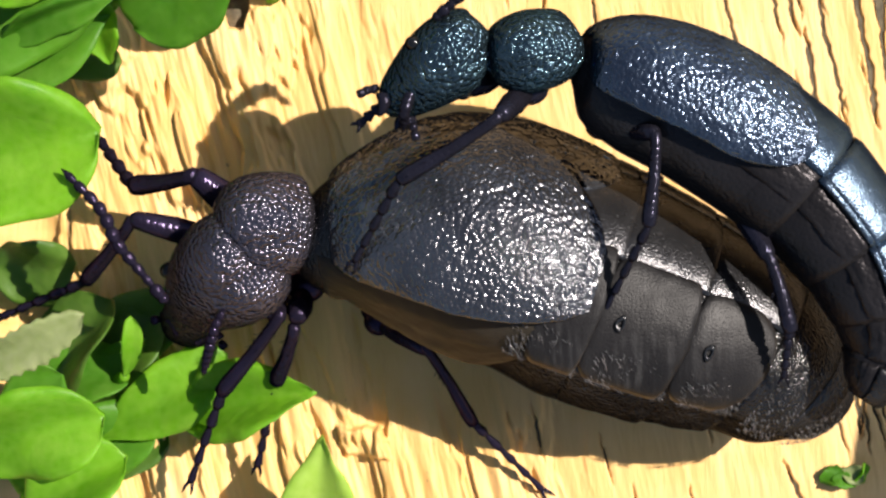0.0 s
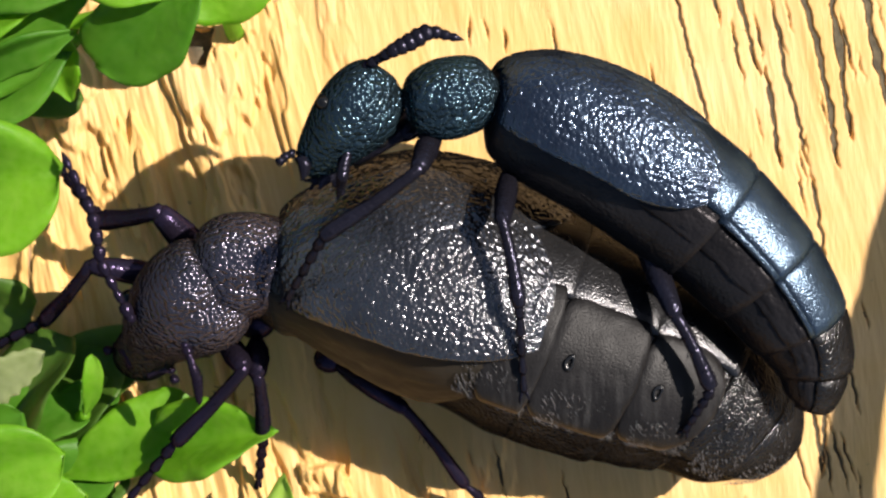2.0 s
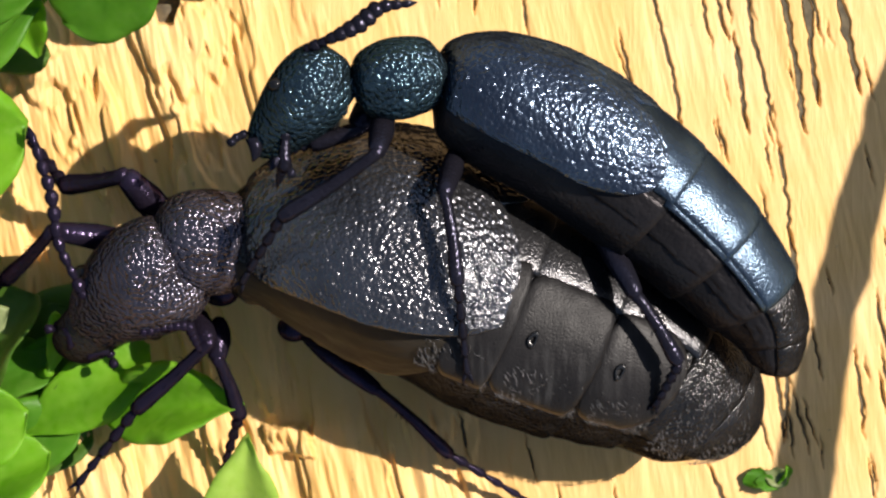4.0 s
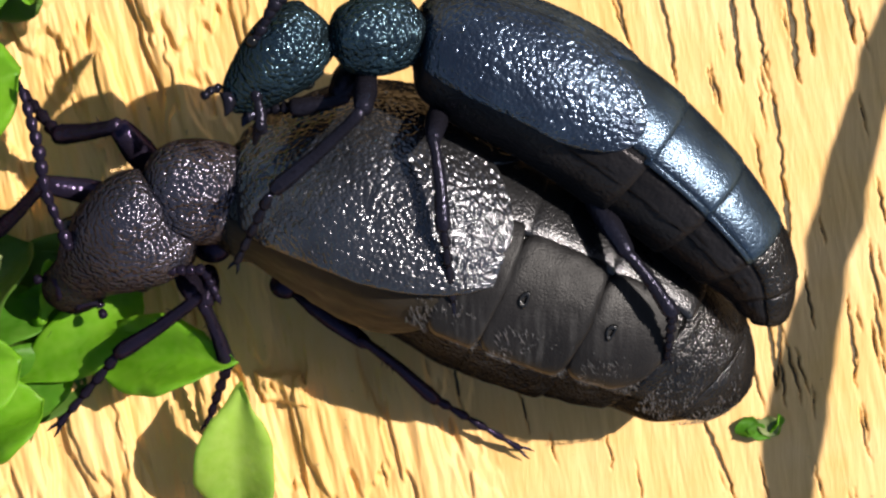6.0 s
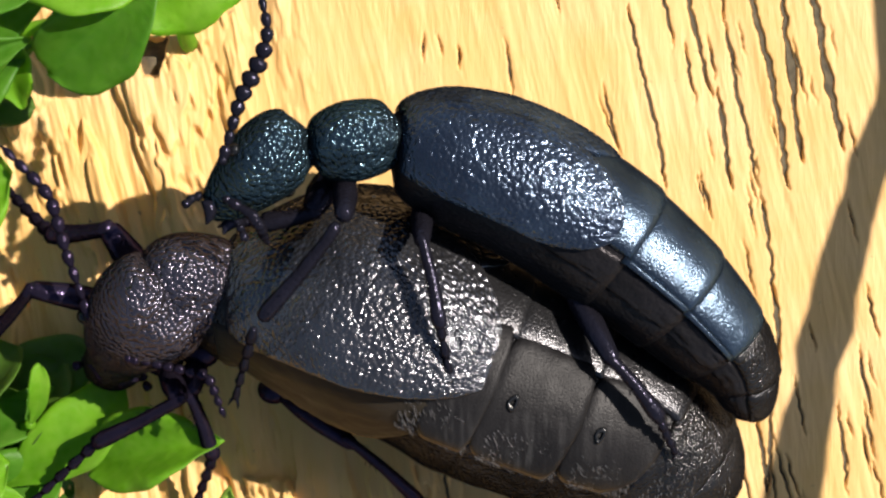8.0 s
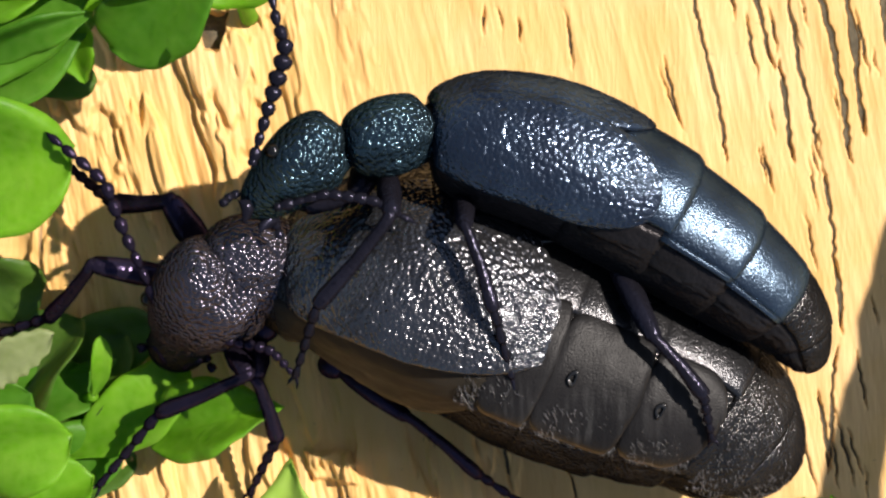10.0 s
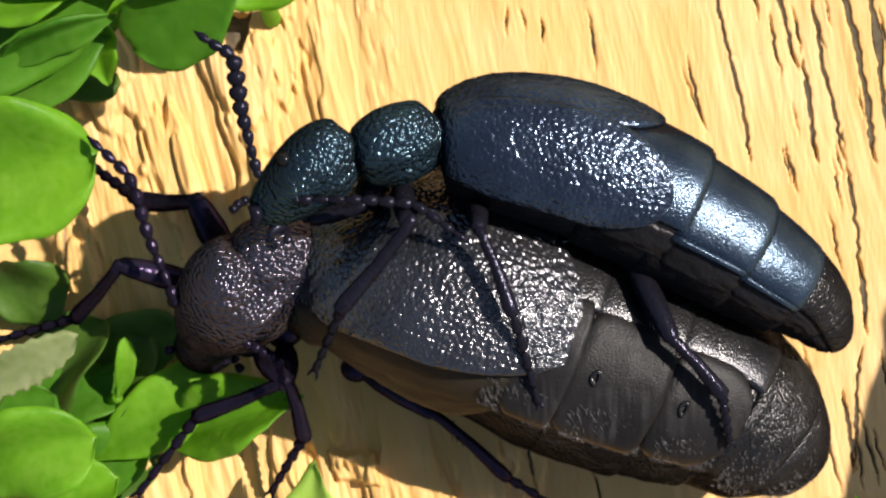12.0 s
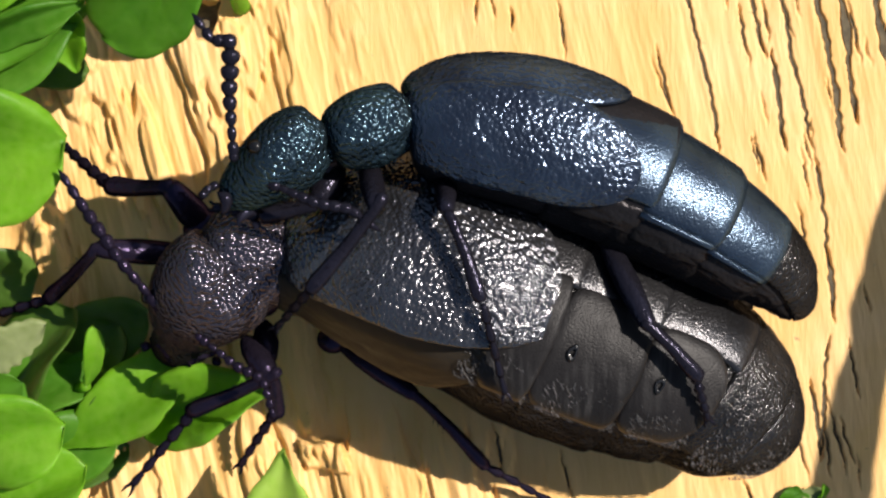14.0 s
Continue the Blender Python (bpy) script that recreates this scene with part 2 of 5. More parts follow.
class Trunk:
    """A rounded body along a bent spine, from its head end to its tail end. Angles go round it: 0 the back, + its left flank."""

    def __init__(self, rows, roll, origin):
        self.rows = [(p[0] - origin[0], p[1] - origin[1], p[2] - origin[2], a, b) for p, a, b in rows]
        self.roll = radians(roll)
        self.memo = {}

    def axes(self, s):
        if s not in self.memo:
            self.memo[s] = self.frame_at(s)
        return self.memo[s]

    def frame_at(self, s):
        here = blend_curve(self.rows, s)
        step = blend_curve(self.rows, min(s + 0.01, 1))[:3] - blend_curve(self.rows, max(s - 0.01, 0))[:3]
        fwd = -Vector(step).normalized()
        left = Vector((0, 0, 1)).cross(fwd).normalized()
        up = fwd.cross(left)
        c, n = math.cos(self.roll), math.sin(self.roll)
        return Vector(here[:3]), left * c + up * n, up * c - left * n, max(here[3], 0.02), max(here[4], 0.02)

    def at(self, s, deg, lift=0.0):
        c, left, back, ra, rb = self.axes(s)
        a = radians(deg)
        way = left * math.sin(a) * ra + back * math.cos(a) * rb
        out = (left * math.sin(a) / ra + back * math.cos(a) / rb).normalized()
        return c + way + out * lift

    def shell(self, s0=0.0, s1=1.0, ns=24, nt=36, lift=lambda s, a: 0.0):
        """A closed skin from s0 to s1."""
        verts, faces = [], []
        for i in range(ns + 1):
            s = s0 + (s1 - s0) * i / ns
            for j in range(nt):
                a = 360.0 * j / nt
                verts.append(self.at(s, a, lift(s, a)))
        for i in range(ns):
            for j in range(nt):
                k = (j + 1) % nt
                faces.append((i * nt + j, i * nt + k, (i + 1) * nt + k, (i + 1) * nt + j))
        faces.append(tuple(range(nt - 1, -1, -1)))
        faces.append(tuple(ns * nt + j for j in range(nt)))
        return verts, faces

    def plate(self, s0, s1, low, high, lift, thick=0.25, ns=20, nt=20, edge=0.12, rough=0.0, sink=None, grain=None):
        """A domed plate that lies on the body between the angles low(q) and high(q)."""
        verts, faces = [], []
        for layer in (0, 1):
            for i in range(ns + 1):
                q = i / ns
                s = s0 + (s1 - s0) * q
                lo, hi = low(q), high(q)
                for j in range(nt + 1):
                    w = j / nt
                    rim = min(1.0, min(w, 1 - w) / edge, min(q, 1 - q) / edge)
                    d = lift(q) - thick * (0.55 * (1 - math.sqrt(max(0.0, 1 - (1 - rim) ** 2)))) if layer == 0 else lift(q) - thick
                    if rough and layer == 0:
                        d += rough * noise.noise(Vector((s * 60, w * 14, lo * 0.1)))
                    if sink:
                        d -= sink(s, lo + (hi - lo) * w)
                    if grain and layer == 0:
                        d -= pebbles(self.at(s, lo + (hi - lo) * w), grain) * min(1.0, 2 * rim)
                    verts.append(self.at(s, lo + (hi - lo) * w, d))
        row, size = nt + 1, (ns + 1) * (nt + 1)
        for i in range(ns):
            for j in range(nt):
                a = i * row + j
                faces.append((a, a + row, a + row + 1, a + 1))
                faces.append((size + a, size + a + 1, size + a + row + 1, size + a + row))
        for i in range(ns):
            for a, b in (((i + 1) * row, i * row), (i * row + nt, (i + 1) * row + nt)):
                faces.append((a, b, size + b, size + a))
        for j in range(nt):
            for a, b in ((j, j + 1), (ns * row + j + 1, ns * row + j)):
                faces.append((a, b, size + b, size + a))
        return verts, faces


def lathe(stations, nt=12, start=(0, 0, 0)):
    """A turned piece along +x: rows of (x, radius, sideways bend)."""
    verts, faces = [], []
    for x, r, *bend in stations:
        b = bend[0] if bend else 0.0
        for j in range(nt):
            a = 2 * math.pi * j / nt
            verts.append((x, b + r * math.cos(a), r * math.sin(a)))
    for i in range(len(stations) - 1):
        for j in range(nt):
            k = (j + 1) % nt
            faces.append((i * nt + j, (i + 1) * nt + j, (i + 1) * nt + k, i * nt + k))
    faces.append(tuple(range(nt)))
    faces.append(tuple((len(stations) - 1) * nt + j for j in range(nt - 1, -1, -1)))
    return verts, faces


def merged(*pieces):
    verts, faces = [], []
    for v, f in pieces:
        n = len(verts)
        verts += list(v)
        faces += [tuple(i + n for i in g) for g in f]
    return verts, faces


def ball(center, r, nt=14, ns=9):
    rows = []
    for i in range(ns + 1):
        a = math.pi * (0.02 + 0.96 * i / ns)
        rows.append((-math.cos(a), math.sin(a)))
    v, f = lathe(rows, nt)
    return [(center[0] + p[0] * r[0], center[1] + p[1] * r[1], center[2] + p[2] * r[2]) for p in v], f


# ------------------------------------------------------------------ moving bodies


def between(rows, t):
    """Rows of (t, values...) read at t."""
    ts = [r[0] for r in rows]
    return [float(np.interp(t, ts, [r[i] for r in rows])) for i in range(1, len(rows[0]))]


class Beetle:
    """An animal on an Empty. Its own space is the place as at 5 s, about its pivot."""

    def __init__(self, name, pivot, rows, axis, label, category, rise=0.0):
        self.axis, self.rise = Vector(axis).normalized(), rise
        self.pivot, self.rows = Vector(pivot), rows
        self.ob = tagged(new(name), label, category)
        self.moves = []
        self.ob.location = self.pivot * MM

    def body(self, t):
        dx, dy, turn, _, roll, _ = between(self.rows, t)
        p = self.pivot
        high = self.higher(Vector((p.x + dx, p.y + dy, p.z)), 1.0) * MM
        return pose(high.x, high.y, high.z, 0, 0, turn) @ Matrix.Rotation(radians(roll), 4, self.axis)

    def higher(self, p, share):
        """A place raised by a share of the beetle's rise over its bearer."""
        k = 1 - self.rise * share / (92.2 - p.z)
        return Vector((p.x * k, p.y * k, p.z + self.rise * share))

    def inside(self, t, p, share=1.0):
        """A place of the board's space (mm), in the beetle's own space at t (mm)."""
        return (self.body(t).inverted() @ (self.higher(Vector(p), share) * MM)) / MM

    def rest(self, p):
        return Vector(p) - self.pivot

    def key(self, ob, rows):
        self.moves.append((ob, rows))

    def keyed(self):
        walk(self.ob, [(t, self.body(t)) for t in TIMES])
        for ob, rows in self.moves:
            walk(ob, rows)


def along(a, b):
    """The pose of a piece that starts at a and points at b (mm)."""
    q = (Vector(b) - Vector(a)).to_track_quat("X", "Z")
    return Matrix.LocRotScale(Vector(a) * MM, q, None)


def lines_at(table, t):
    """A row of places read from {t: places}, between its times."""
    ts = sorted(table)
    if t <= ts[0]:
        return [Vector(p) for p in table[ts[0]]]
    for a, b in zip(ts, ts[1:]):
        if t <= b:
            f = (t - a) / (b - a)
            return [Vector(p).lerp(Vector(q), f) for p, q in zip(table[a], table[b])]
    return [Vector(p) for p in table[ts[-1]]]


def spines(length, r, count, seed):
    """Short bristles on a shin."""
    rnd = random.Random(seed)
    out = []
    for _ in range(count):
        x, a = rnd.uniform(0.15, 0.98) * length, rnd.uniform(0, 6.28)
        y, z = math.cos(a), math.sin(a)
        tip = (x + 0.18, y * (r + 0.16), z * (r + 0.16))
        w = 0.03
        base = [(x - w, y * r * 0.8, z * r * 0.8), (x + w, y * r * 0.8 - z * w, z * r * 0.8 + y * w), (x + w, y * r * 0.8 + z * w, z * r * 0.8 - y * w)]
        out.append((base + [tip], [(0, 1, 3), (1, 2, 3), (2, 0, 3), (0, 2, 1)]))
    return merged(*out)


def leg(beetle, name, table, mat, thick=1.0, label=""):
    """Thigh, shin and foot from places {t: (hip, knee, ankle, toe)}; the hip moves with the body."""
    hip = beetle.rest(table[5][0]) + Vector((0, 0.5, -0.8))

    def joints(t):
        p = [beetle.inside(t, q, share) for q, share in zip(lines_at(table, t), (1, 1, 0.4, 0))]
        return p

    seen = [joints(t) for t in sorted(table)]
    size = [max(0.6, float(np.percentile([(p[i + 1] - p[i]).length for p in seen], 65))) for i in range(3)]
    v, f = ball(hip, (0.78 * thick, 0.70 * thick, 0.75 * thick))
    root = part(name, v, f, mat, beetle.ob, label)
    L = size[0]
    thigh = lathe([(-0.1 * L, 0.16 * thick), (0.0, 0.30 * thick), (0.25 * L, 0.46 * thick), (0.55 * L, 0.50 * thick), (0.85 * L, 0.40 * thick), (0.97 * L, 0.34 * thick), (1.03 * L, 0.18 * thick)], 14)
    L = size[1]
    shin = merged(lathe([(-0.05 * L, 0.15 * thick), (0.0, 0.26 * thick), (0.12 * L, 0.24 * thick, 0.05), (0.5 * L, 0.27 * thick, 0.08), (0.9 * L, 0.34 * thick), (1.0 * L, 0.30 * thick), (1.03 * L, 0.14 * thick)], 12),
                  )
    hair = spines(L, 0.28 * thick, 26, name + mat.name)
    L = size[2]
    foot = []
    n = 5
    for i in range(n):
        a, b = L * i / n, L * (i + 1) / n
        g = b - a
        w = (0.25 - 0.018 * i) * thick
        foot.append((a - 0.04 * g, 0.1 * thick))
        foot.append((a + 0.1 * g, w * 0.62))
        foot.append((a + 0.75 * g, w))
        foot.append((a + 0.95 * g, w * 0.7))
    foot_mesh = merged(lathe(foot, 10),
                       lathe([(L * 0.97, 0.09 * thick, 0.04), (L * 1.05, 0.07 * thick, 0.16), (L * 1.12, 0.02, 0.2)], 6),
                       lathe([(L * 0.97, 0.09 * thick, -0.04), (L * 1.05, 0.07 * thick, -0.16), (L * 1.12, 0.02, -0.2)], 6))
    for i, (kind, (v, f)) in enumerate((("thigh", thigh), ("shin", shin), ("foot", foot_mesh), ("bristles", hair))):
        piece = part(kind, v, f, mat, root)
        if kind == "bristles":
            tagged(piece, kind="stuff")
        rows = []
        for t in TIMES:
            p = joints(t)
            p[0] = hip
            if i == 0:
                b = p[1]
                a = b - (b - p[0]).normalized() * size[0]
            elif i in (1, 3):
                mid, way = (p[1] + p[2]) / 2, (p[2] - p[1]).normalized()
                a, b = mid - way * size[1] / 2, p[2]
            else:
                a, b = p[2], p[3]
            rows.append((t, along(a, b)))
        beetle.key(piece, rows)
    return root


def antenna(beetle, name, table, mat, width, swell, label=""):
    """A string of beads along places {t: places}."""
    count = 11

    def beads(t):
        p = [beetle.inside(t, q) for q in lines_at(table, t)]
        p[0] = p[0] + (p[0] - p[1]).normalized() * 0.5
        run = np.cumsum([0.0] + [(b - a).length for a, b in zip(p, p[1:])])
        out = []
        for i in range(count + 1):
            d = run[-1] * i / count
            j = min(int(np.searchsorted(run, d, "right")) - 1, len(p) - 2)
            g = max(run[j + 1] - run[j], 1e-6)
            out.append(p[j].lerp(p[j + 1], (d - run[j]) / g))
        return out

    seen = [beads(t) for t in sorted(table)]
    size = float(np.percentile([(b[i + 1] - b[i]).length for b in seen for i in range(count)], 80))
    root = None
    for i in range(count):
        w = width * swell[i]
        L = size * 1.02
        rows = [(-0.06 * L, 0.3 * w), (0.04 * L, 0.5 * w), (0.3 * L, 0.86 * w), (0.62 * L, 1.0 * w), (0.86 * L, 0.8 * w), (1.0 * L, 0.36 * w)]
        if i == count - 1:
            rows[-2:] = [(0.9 * L, 0.6 * w), (1.25 * L, 0.1 * w)]
        v, f = lathe(rows, 12)
        if root is None:
            hub_v, hub_f = ball(seen[0][0], (w * 0.8, w * 0.8, w * 0.8))
            root = part(name, hub_v, hub_f, mat, beetle.ob, label)
            start = seen[0][0]
            beetle.key(root, [(t, Matrix.Translation((beads(t)[0] - start) * MM)) for t in TIMES])
        bead = part("bead", v, f, mat, root)
        rows = []
        for t in TIMES:
            b = beads(t)
            rows.append((t, along(b[i] - (b[0] - start), b[i + 1] - (b[0] - start))))
        beetle.key(bead, rows)
    return root


def borne(beetle, ob, table, home):
    """Key a part by two of its places {t: (rear, front)}; home: the same two at rest."""
    rows = []
    a0, b0 = beetle.rest(home[0]), beetle.rest(home[1])

    def aim(d):
        return math.degrees(math.atan2(d.y, d.x)), math.degrees(math.atan2(-d.z, math.hypot(d.x, d.y)))

    yaw0, dip0 = aim(b0 - a0)
    for t in TIMES:
        a, b = (beetle.inside(t, p) for p in lines_at(table, t))
        yaw, dip = aim(b - a)
        m = pose(0, 0, 0, 0, 0, yaw) @ pose(0, 0, 0, 0, dip - dip0, 0) @ pose(0, 0, 0, 0, 0, -yaw0)
        rows.append((t, Matrix.Translation(a * MM) @ m))
    beetle.key(ob, rows)


def rounded(c, lo, hi, start, end):
    """Side lines of a wing case: full width between start and end, rounded off beyond them."""

    def half(q):
        k = 1.0
        if q > end:
            k = math.sqrt(max(0.0, 1 - ((q - end) / (1 - end)) ** 2))
        if q < start:
            k *= 0.55 + 0.45 * math.sqrt(max(0.0, 1 - ((start - q) / start) ** 2))
        return max(k, 0.02)

    return (lambda q: c + (lo - c) * half(q)), (lambda q: c + (hi - c) * half(q))


# ------------------------------------------------------------------ the board and the ground


@functools.lru_cache(None)
def noise_grid(seed):
    return np.random.default_rng(seed).random((256, 256))


def value_noise(x, y, seed):
    g = noise_grid(seed)
    xi, yi = np.floor(x).astype(int), np.floor(y).astype(int)
    fx, fy = x - xi, y - yi
    fx, fy = fx * fx * (3 - 2 * fx), fy * fy * (3 - 2 * fy)
    a, b = g[xi % 256, yi % 256], g[(xi + 1) % 256, yi % 256]
    c, d = g[xi % 256, (yi + 1) % 256], g[(xi + 1) % 256, (yi + 1) % 256]
    return (a * (1 - fx) + b * fx) * (1 - fy) + (c * (1 - fx) + d * fx) * fy - 0.5


LEAN = math.tan(radians(13))
# cracks: upper end to lower end, half width, depth
CRACKS = [
    ((15.92, 16.14, 0.00), (16.49, 11.60, 0.00), (16.71, 9.08, 0.00), (17.06, 6.57, 0.00), 0.22, 0.75),
    ((17.18, 16.14, 0.00), (17.88, 12.10, 0.00), (18.41, 9.33, 0.00), (18.93, 7.07, 0.00), 0.22, 0.75),
    ((11.41, 16.17, 0.00), (12.25, 12.63, 0.00), (13.10, 9.47, 0.00), 0.13, 0.5),
    ((13.28, 9.98, 0.00), (13.65, 7.59, 0.00), (13.93, 5.33, 0.00), 0.13, 0.5),
    ((14.29, 16.15, 0.00), (15.49, 11.35, 0.00), (15.96, 8.83, 0.00), (16.54, 5.32, 0.00), 0.14, 0.55),
    ((10.53, 16.17, 0.00), (11.37, 11.62, 0.00), 0.08, 0.3),
    ((9.25, 13.65, 0.00), (9.98, 10.62, 0.00), (10.82, 7.10, 0.00), (10.98, 5.34, 0.00), 0.09, 0.4),
    ((8.22, 10.12, 0.00), (8.95, 7.11, 0.00), 0.07, 0.3),
    ((5.88, 15.94, 0.00), (6.24, 13.16, 0.00), 0.09, 0.4),
    ((13.29, 15.90, 0.00), (13.63, 12.87, 0.00), 0.08, 0.35),
    ((13.75, 11.86, 0.00), (14.46, 8.59, 0.00), (15.17, 5.33, 0.00), 0.07, 0.3),
    ((15.17, 5.33, 0.00), (15.69, 2.33, 0.00), (15.86, 0.33, 0.00), 0.07, 0.3),
    ((1.76, 11.74, 0.00), (1.91, 10.61, 0.00), 0.11, 0.5),
    ((0.22, 12.31, 0.00), (0.27, 10.92, 0.00), 0.08, 0.3),
    ((8.24, 8.97, 0.00), (9.12, 6.72, 0.00), 0.06, 0.25),
    ((12.09, -9.08, 0.00), (12.93, -10.96, 0.00), (13.85, -13.22, 0.00), 0.10, 0.45),
    ((5.38, -10.09, 0.00), (5.86, -11.52, 0.00), 0.07, 0.3),
    ((7.96, -10.09, 0.00), (8.27, -11.85, 0.00), 0.07, 0.3),
    ((15.93, -2.67, 0.00), (15.66, -4.93, 0.00), (15.58, -8.19, 0.00), 0.08, 0.35),
    ((19.53, -1.42, 0.00), (20.18, -4.92, 0.00), 0.06, 0.3),
    ((18.67, -3.92, 0.00), (19.07, -8.19, 0.00), 0.06, 0.3),
    ((15.00, -4.61, 0.00), (15.33, -6.48, 0.00), (15.48, -8.35, 0.00), 0.12, 0.5),
    ((15.80, 1.14, 0.00), (15.98, -0.49, 0.00), (16.11, -2.24, 0.00), 0.10, 0.4),
    ((19.87, 1.29, 0.00), (20.50, -1.21, 0.00), 0.07, 0.35),
    ((19.72, -5.09, 0.00), (20.02, -6.84, 0.00), 0.07, 0.35),
    ((18.89, -5.35, 0.00), (19.09, -7.09, 0.00), 0.07, 0.35),
    ((15.68, -6.50, 0.00), (15.94, -9.00, 0.00), 0.07, 0.3),
]
rnd = np.random.default_rng(5)
for _ in range(60):
    cx, cy, long = rnd.triangular(-2, 20, 23), rnd.uniform(-13, 14), rnd.uniform(0.8, 3.2)
    CRACKS.append(((cx, cy, 0), (cx + long * (LEAN + rnd.uniform(-0.06, 0.06)), cy - long, 0), rnd.uniform(0.03, 0.07), rnd.uniform(0.15, 0.35)))
PIT = (-11.84, 11.12, 0.00)
CHUNK = (-6.37, -8.17, 0.00)


def crack_line(line, w, x, y):
    """Where a crack runs at y, how it fades towards its ends, and its half width there."""
    px, py = [p[0] for p in line], [p[1] for p in line]
    x0, top, low = px[0], py[0], py[-1]
    mid = np.interp(y, py[::-1], px[::-1]) + 0.14 * value_noise(y * 0.5 + x0 * 3, x * 0 + 7.3, 31) + 0.09 * value_noise(y * 1.7 + x0, x * 0 + 3.3, 32) + 0.10 * value_noise(y * 3.7 + x0, x * 0 + 5.1, 34) + 0.05 * value_noise(y * 8.1 + x0, x * 0 + 9.4, 35)
    taper = np.clip(np.minimum(y - low, top - y) / 1.2, 0, 1) ** 0.6
    wide = 0.03 + 0.55 * w * taper * np.clip(0.75 + 1.1 * value_noise(y * 0.6 + x0 * 5, x * 0 + 1.7, 33) + 0.9 * value_noise(y * 2.3 + x0 * 5, x * 0 + 4.7, 36), 0.12, 2)
    return mid, taper, wide


def board_height(x, y, cracked=True):
    across = x + y * LEAN
    wobble = 0.5 * value_noise(across * 0.3, y * 0.12, 3)
    u = across + wobble
    h = 0.16 * value_noise(u * 0.45, y * 0.05, 11) + 0.06 * value_noise(u * 1.5, y * 0.1, 12)
    h += 0.03 * value_noise(u * 3.6, y * 0.22, 13) + 0.02 * value_noise(u * 8, y * 0.6, 14)
    torn = np.clip(np.maximum((-4.0 - x) / 7.0, np.minimum((-5.5 - y) / 2.0, (4.0 - x) / 4.0)), 0, 1)
    ragged = value_noise(u * 0.7, y * 0.2, 15) + 0.3 * value_noise(u * 2.0, y * 0.4, 18) + 0.12 * value_noise(u * 5.0, y * 1.4, 20)
    step = np.clip((ragged + 0.06) / 0.07, 0, 1) + 0.7 * np.clip((ragged - 0.16) / 0.05, 0, 1)
    h += torn * (0.4 * step - 0.42 + 0.22 * value_noise(u * 2.2, y * 0.28, 16) + 0.08 * value_noise(u * 5, y * 0.6, 17) + 0.04 * value_noise(u * 10, y * 1.5, 19))
    ragged_edge = 0.5 * value_noise(x * 1.7, y * 1.7, 41) + 0.4 * value_noise(x * 4.2, y * 2.2, 42)
    pit = 1.0 - np.maximum(np.abs(x - PIT[0]) / (0.62 + 0.25 * np.clip(y - PIT[1], -1, 1)), np.abs(y - PIT[1]) / 0.95) + 0.55 * ragged_edge
    h -= 1.0 * np.clip(pit / 0.25, 0, 1) * (1 + 0.7 * value_noise(u * 3.0, y * 0.6, 23))
    edge = 0.5 * value_noise(x * 1.6, y * 1.6, 27) + 0.3 * value_noise(x * 4, y * 4, 28)
    inside = 1.0 - np.maximum(np.abs(x - CHUNK[0] + 0.2 * (y - CHUNK[1])) / 1.05, np.abs(y - CHUNK[1]) / 0.72) + 0.5 * edge
    h += 0.5 * np.clip(inside / 0.16, 0, 1) * (1 + 0.5 * value_noise(u * 2, y * 0.8, 29))
    for *line, w, depth in CRACKS if cracked else ():
        mid, taper, wide = crack_line(line, w, x, y)
        h -= 1.35 * depth * taper * np.clip(1.9 - 1.5 * np.abs(x - mid) / wide, 0, 1)
    return h


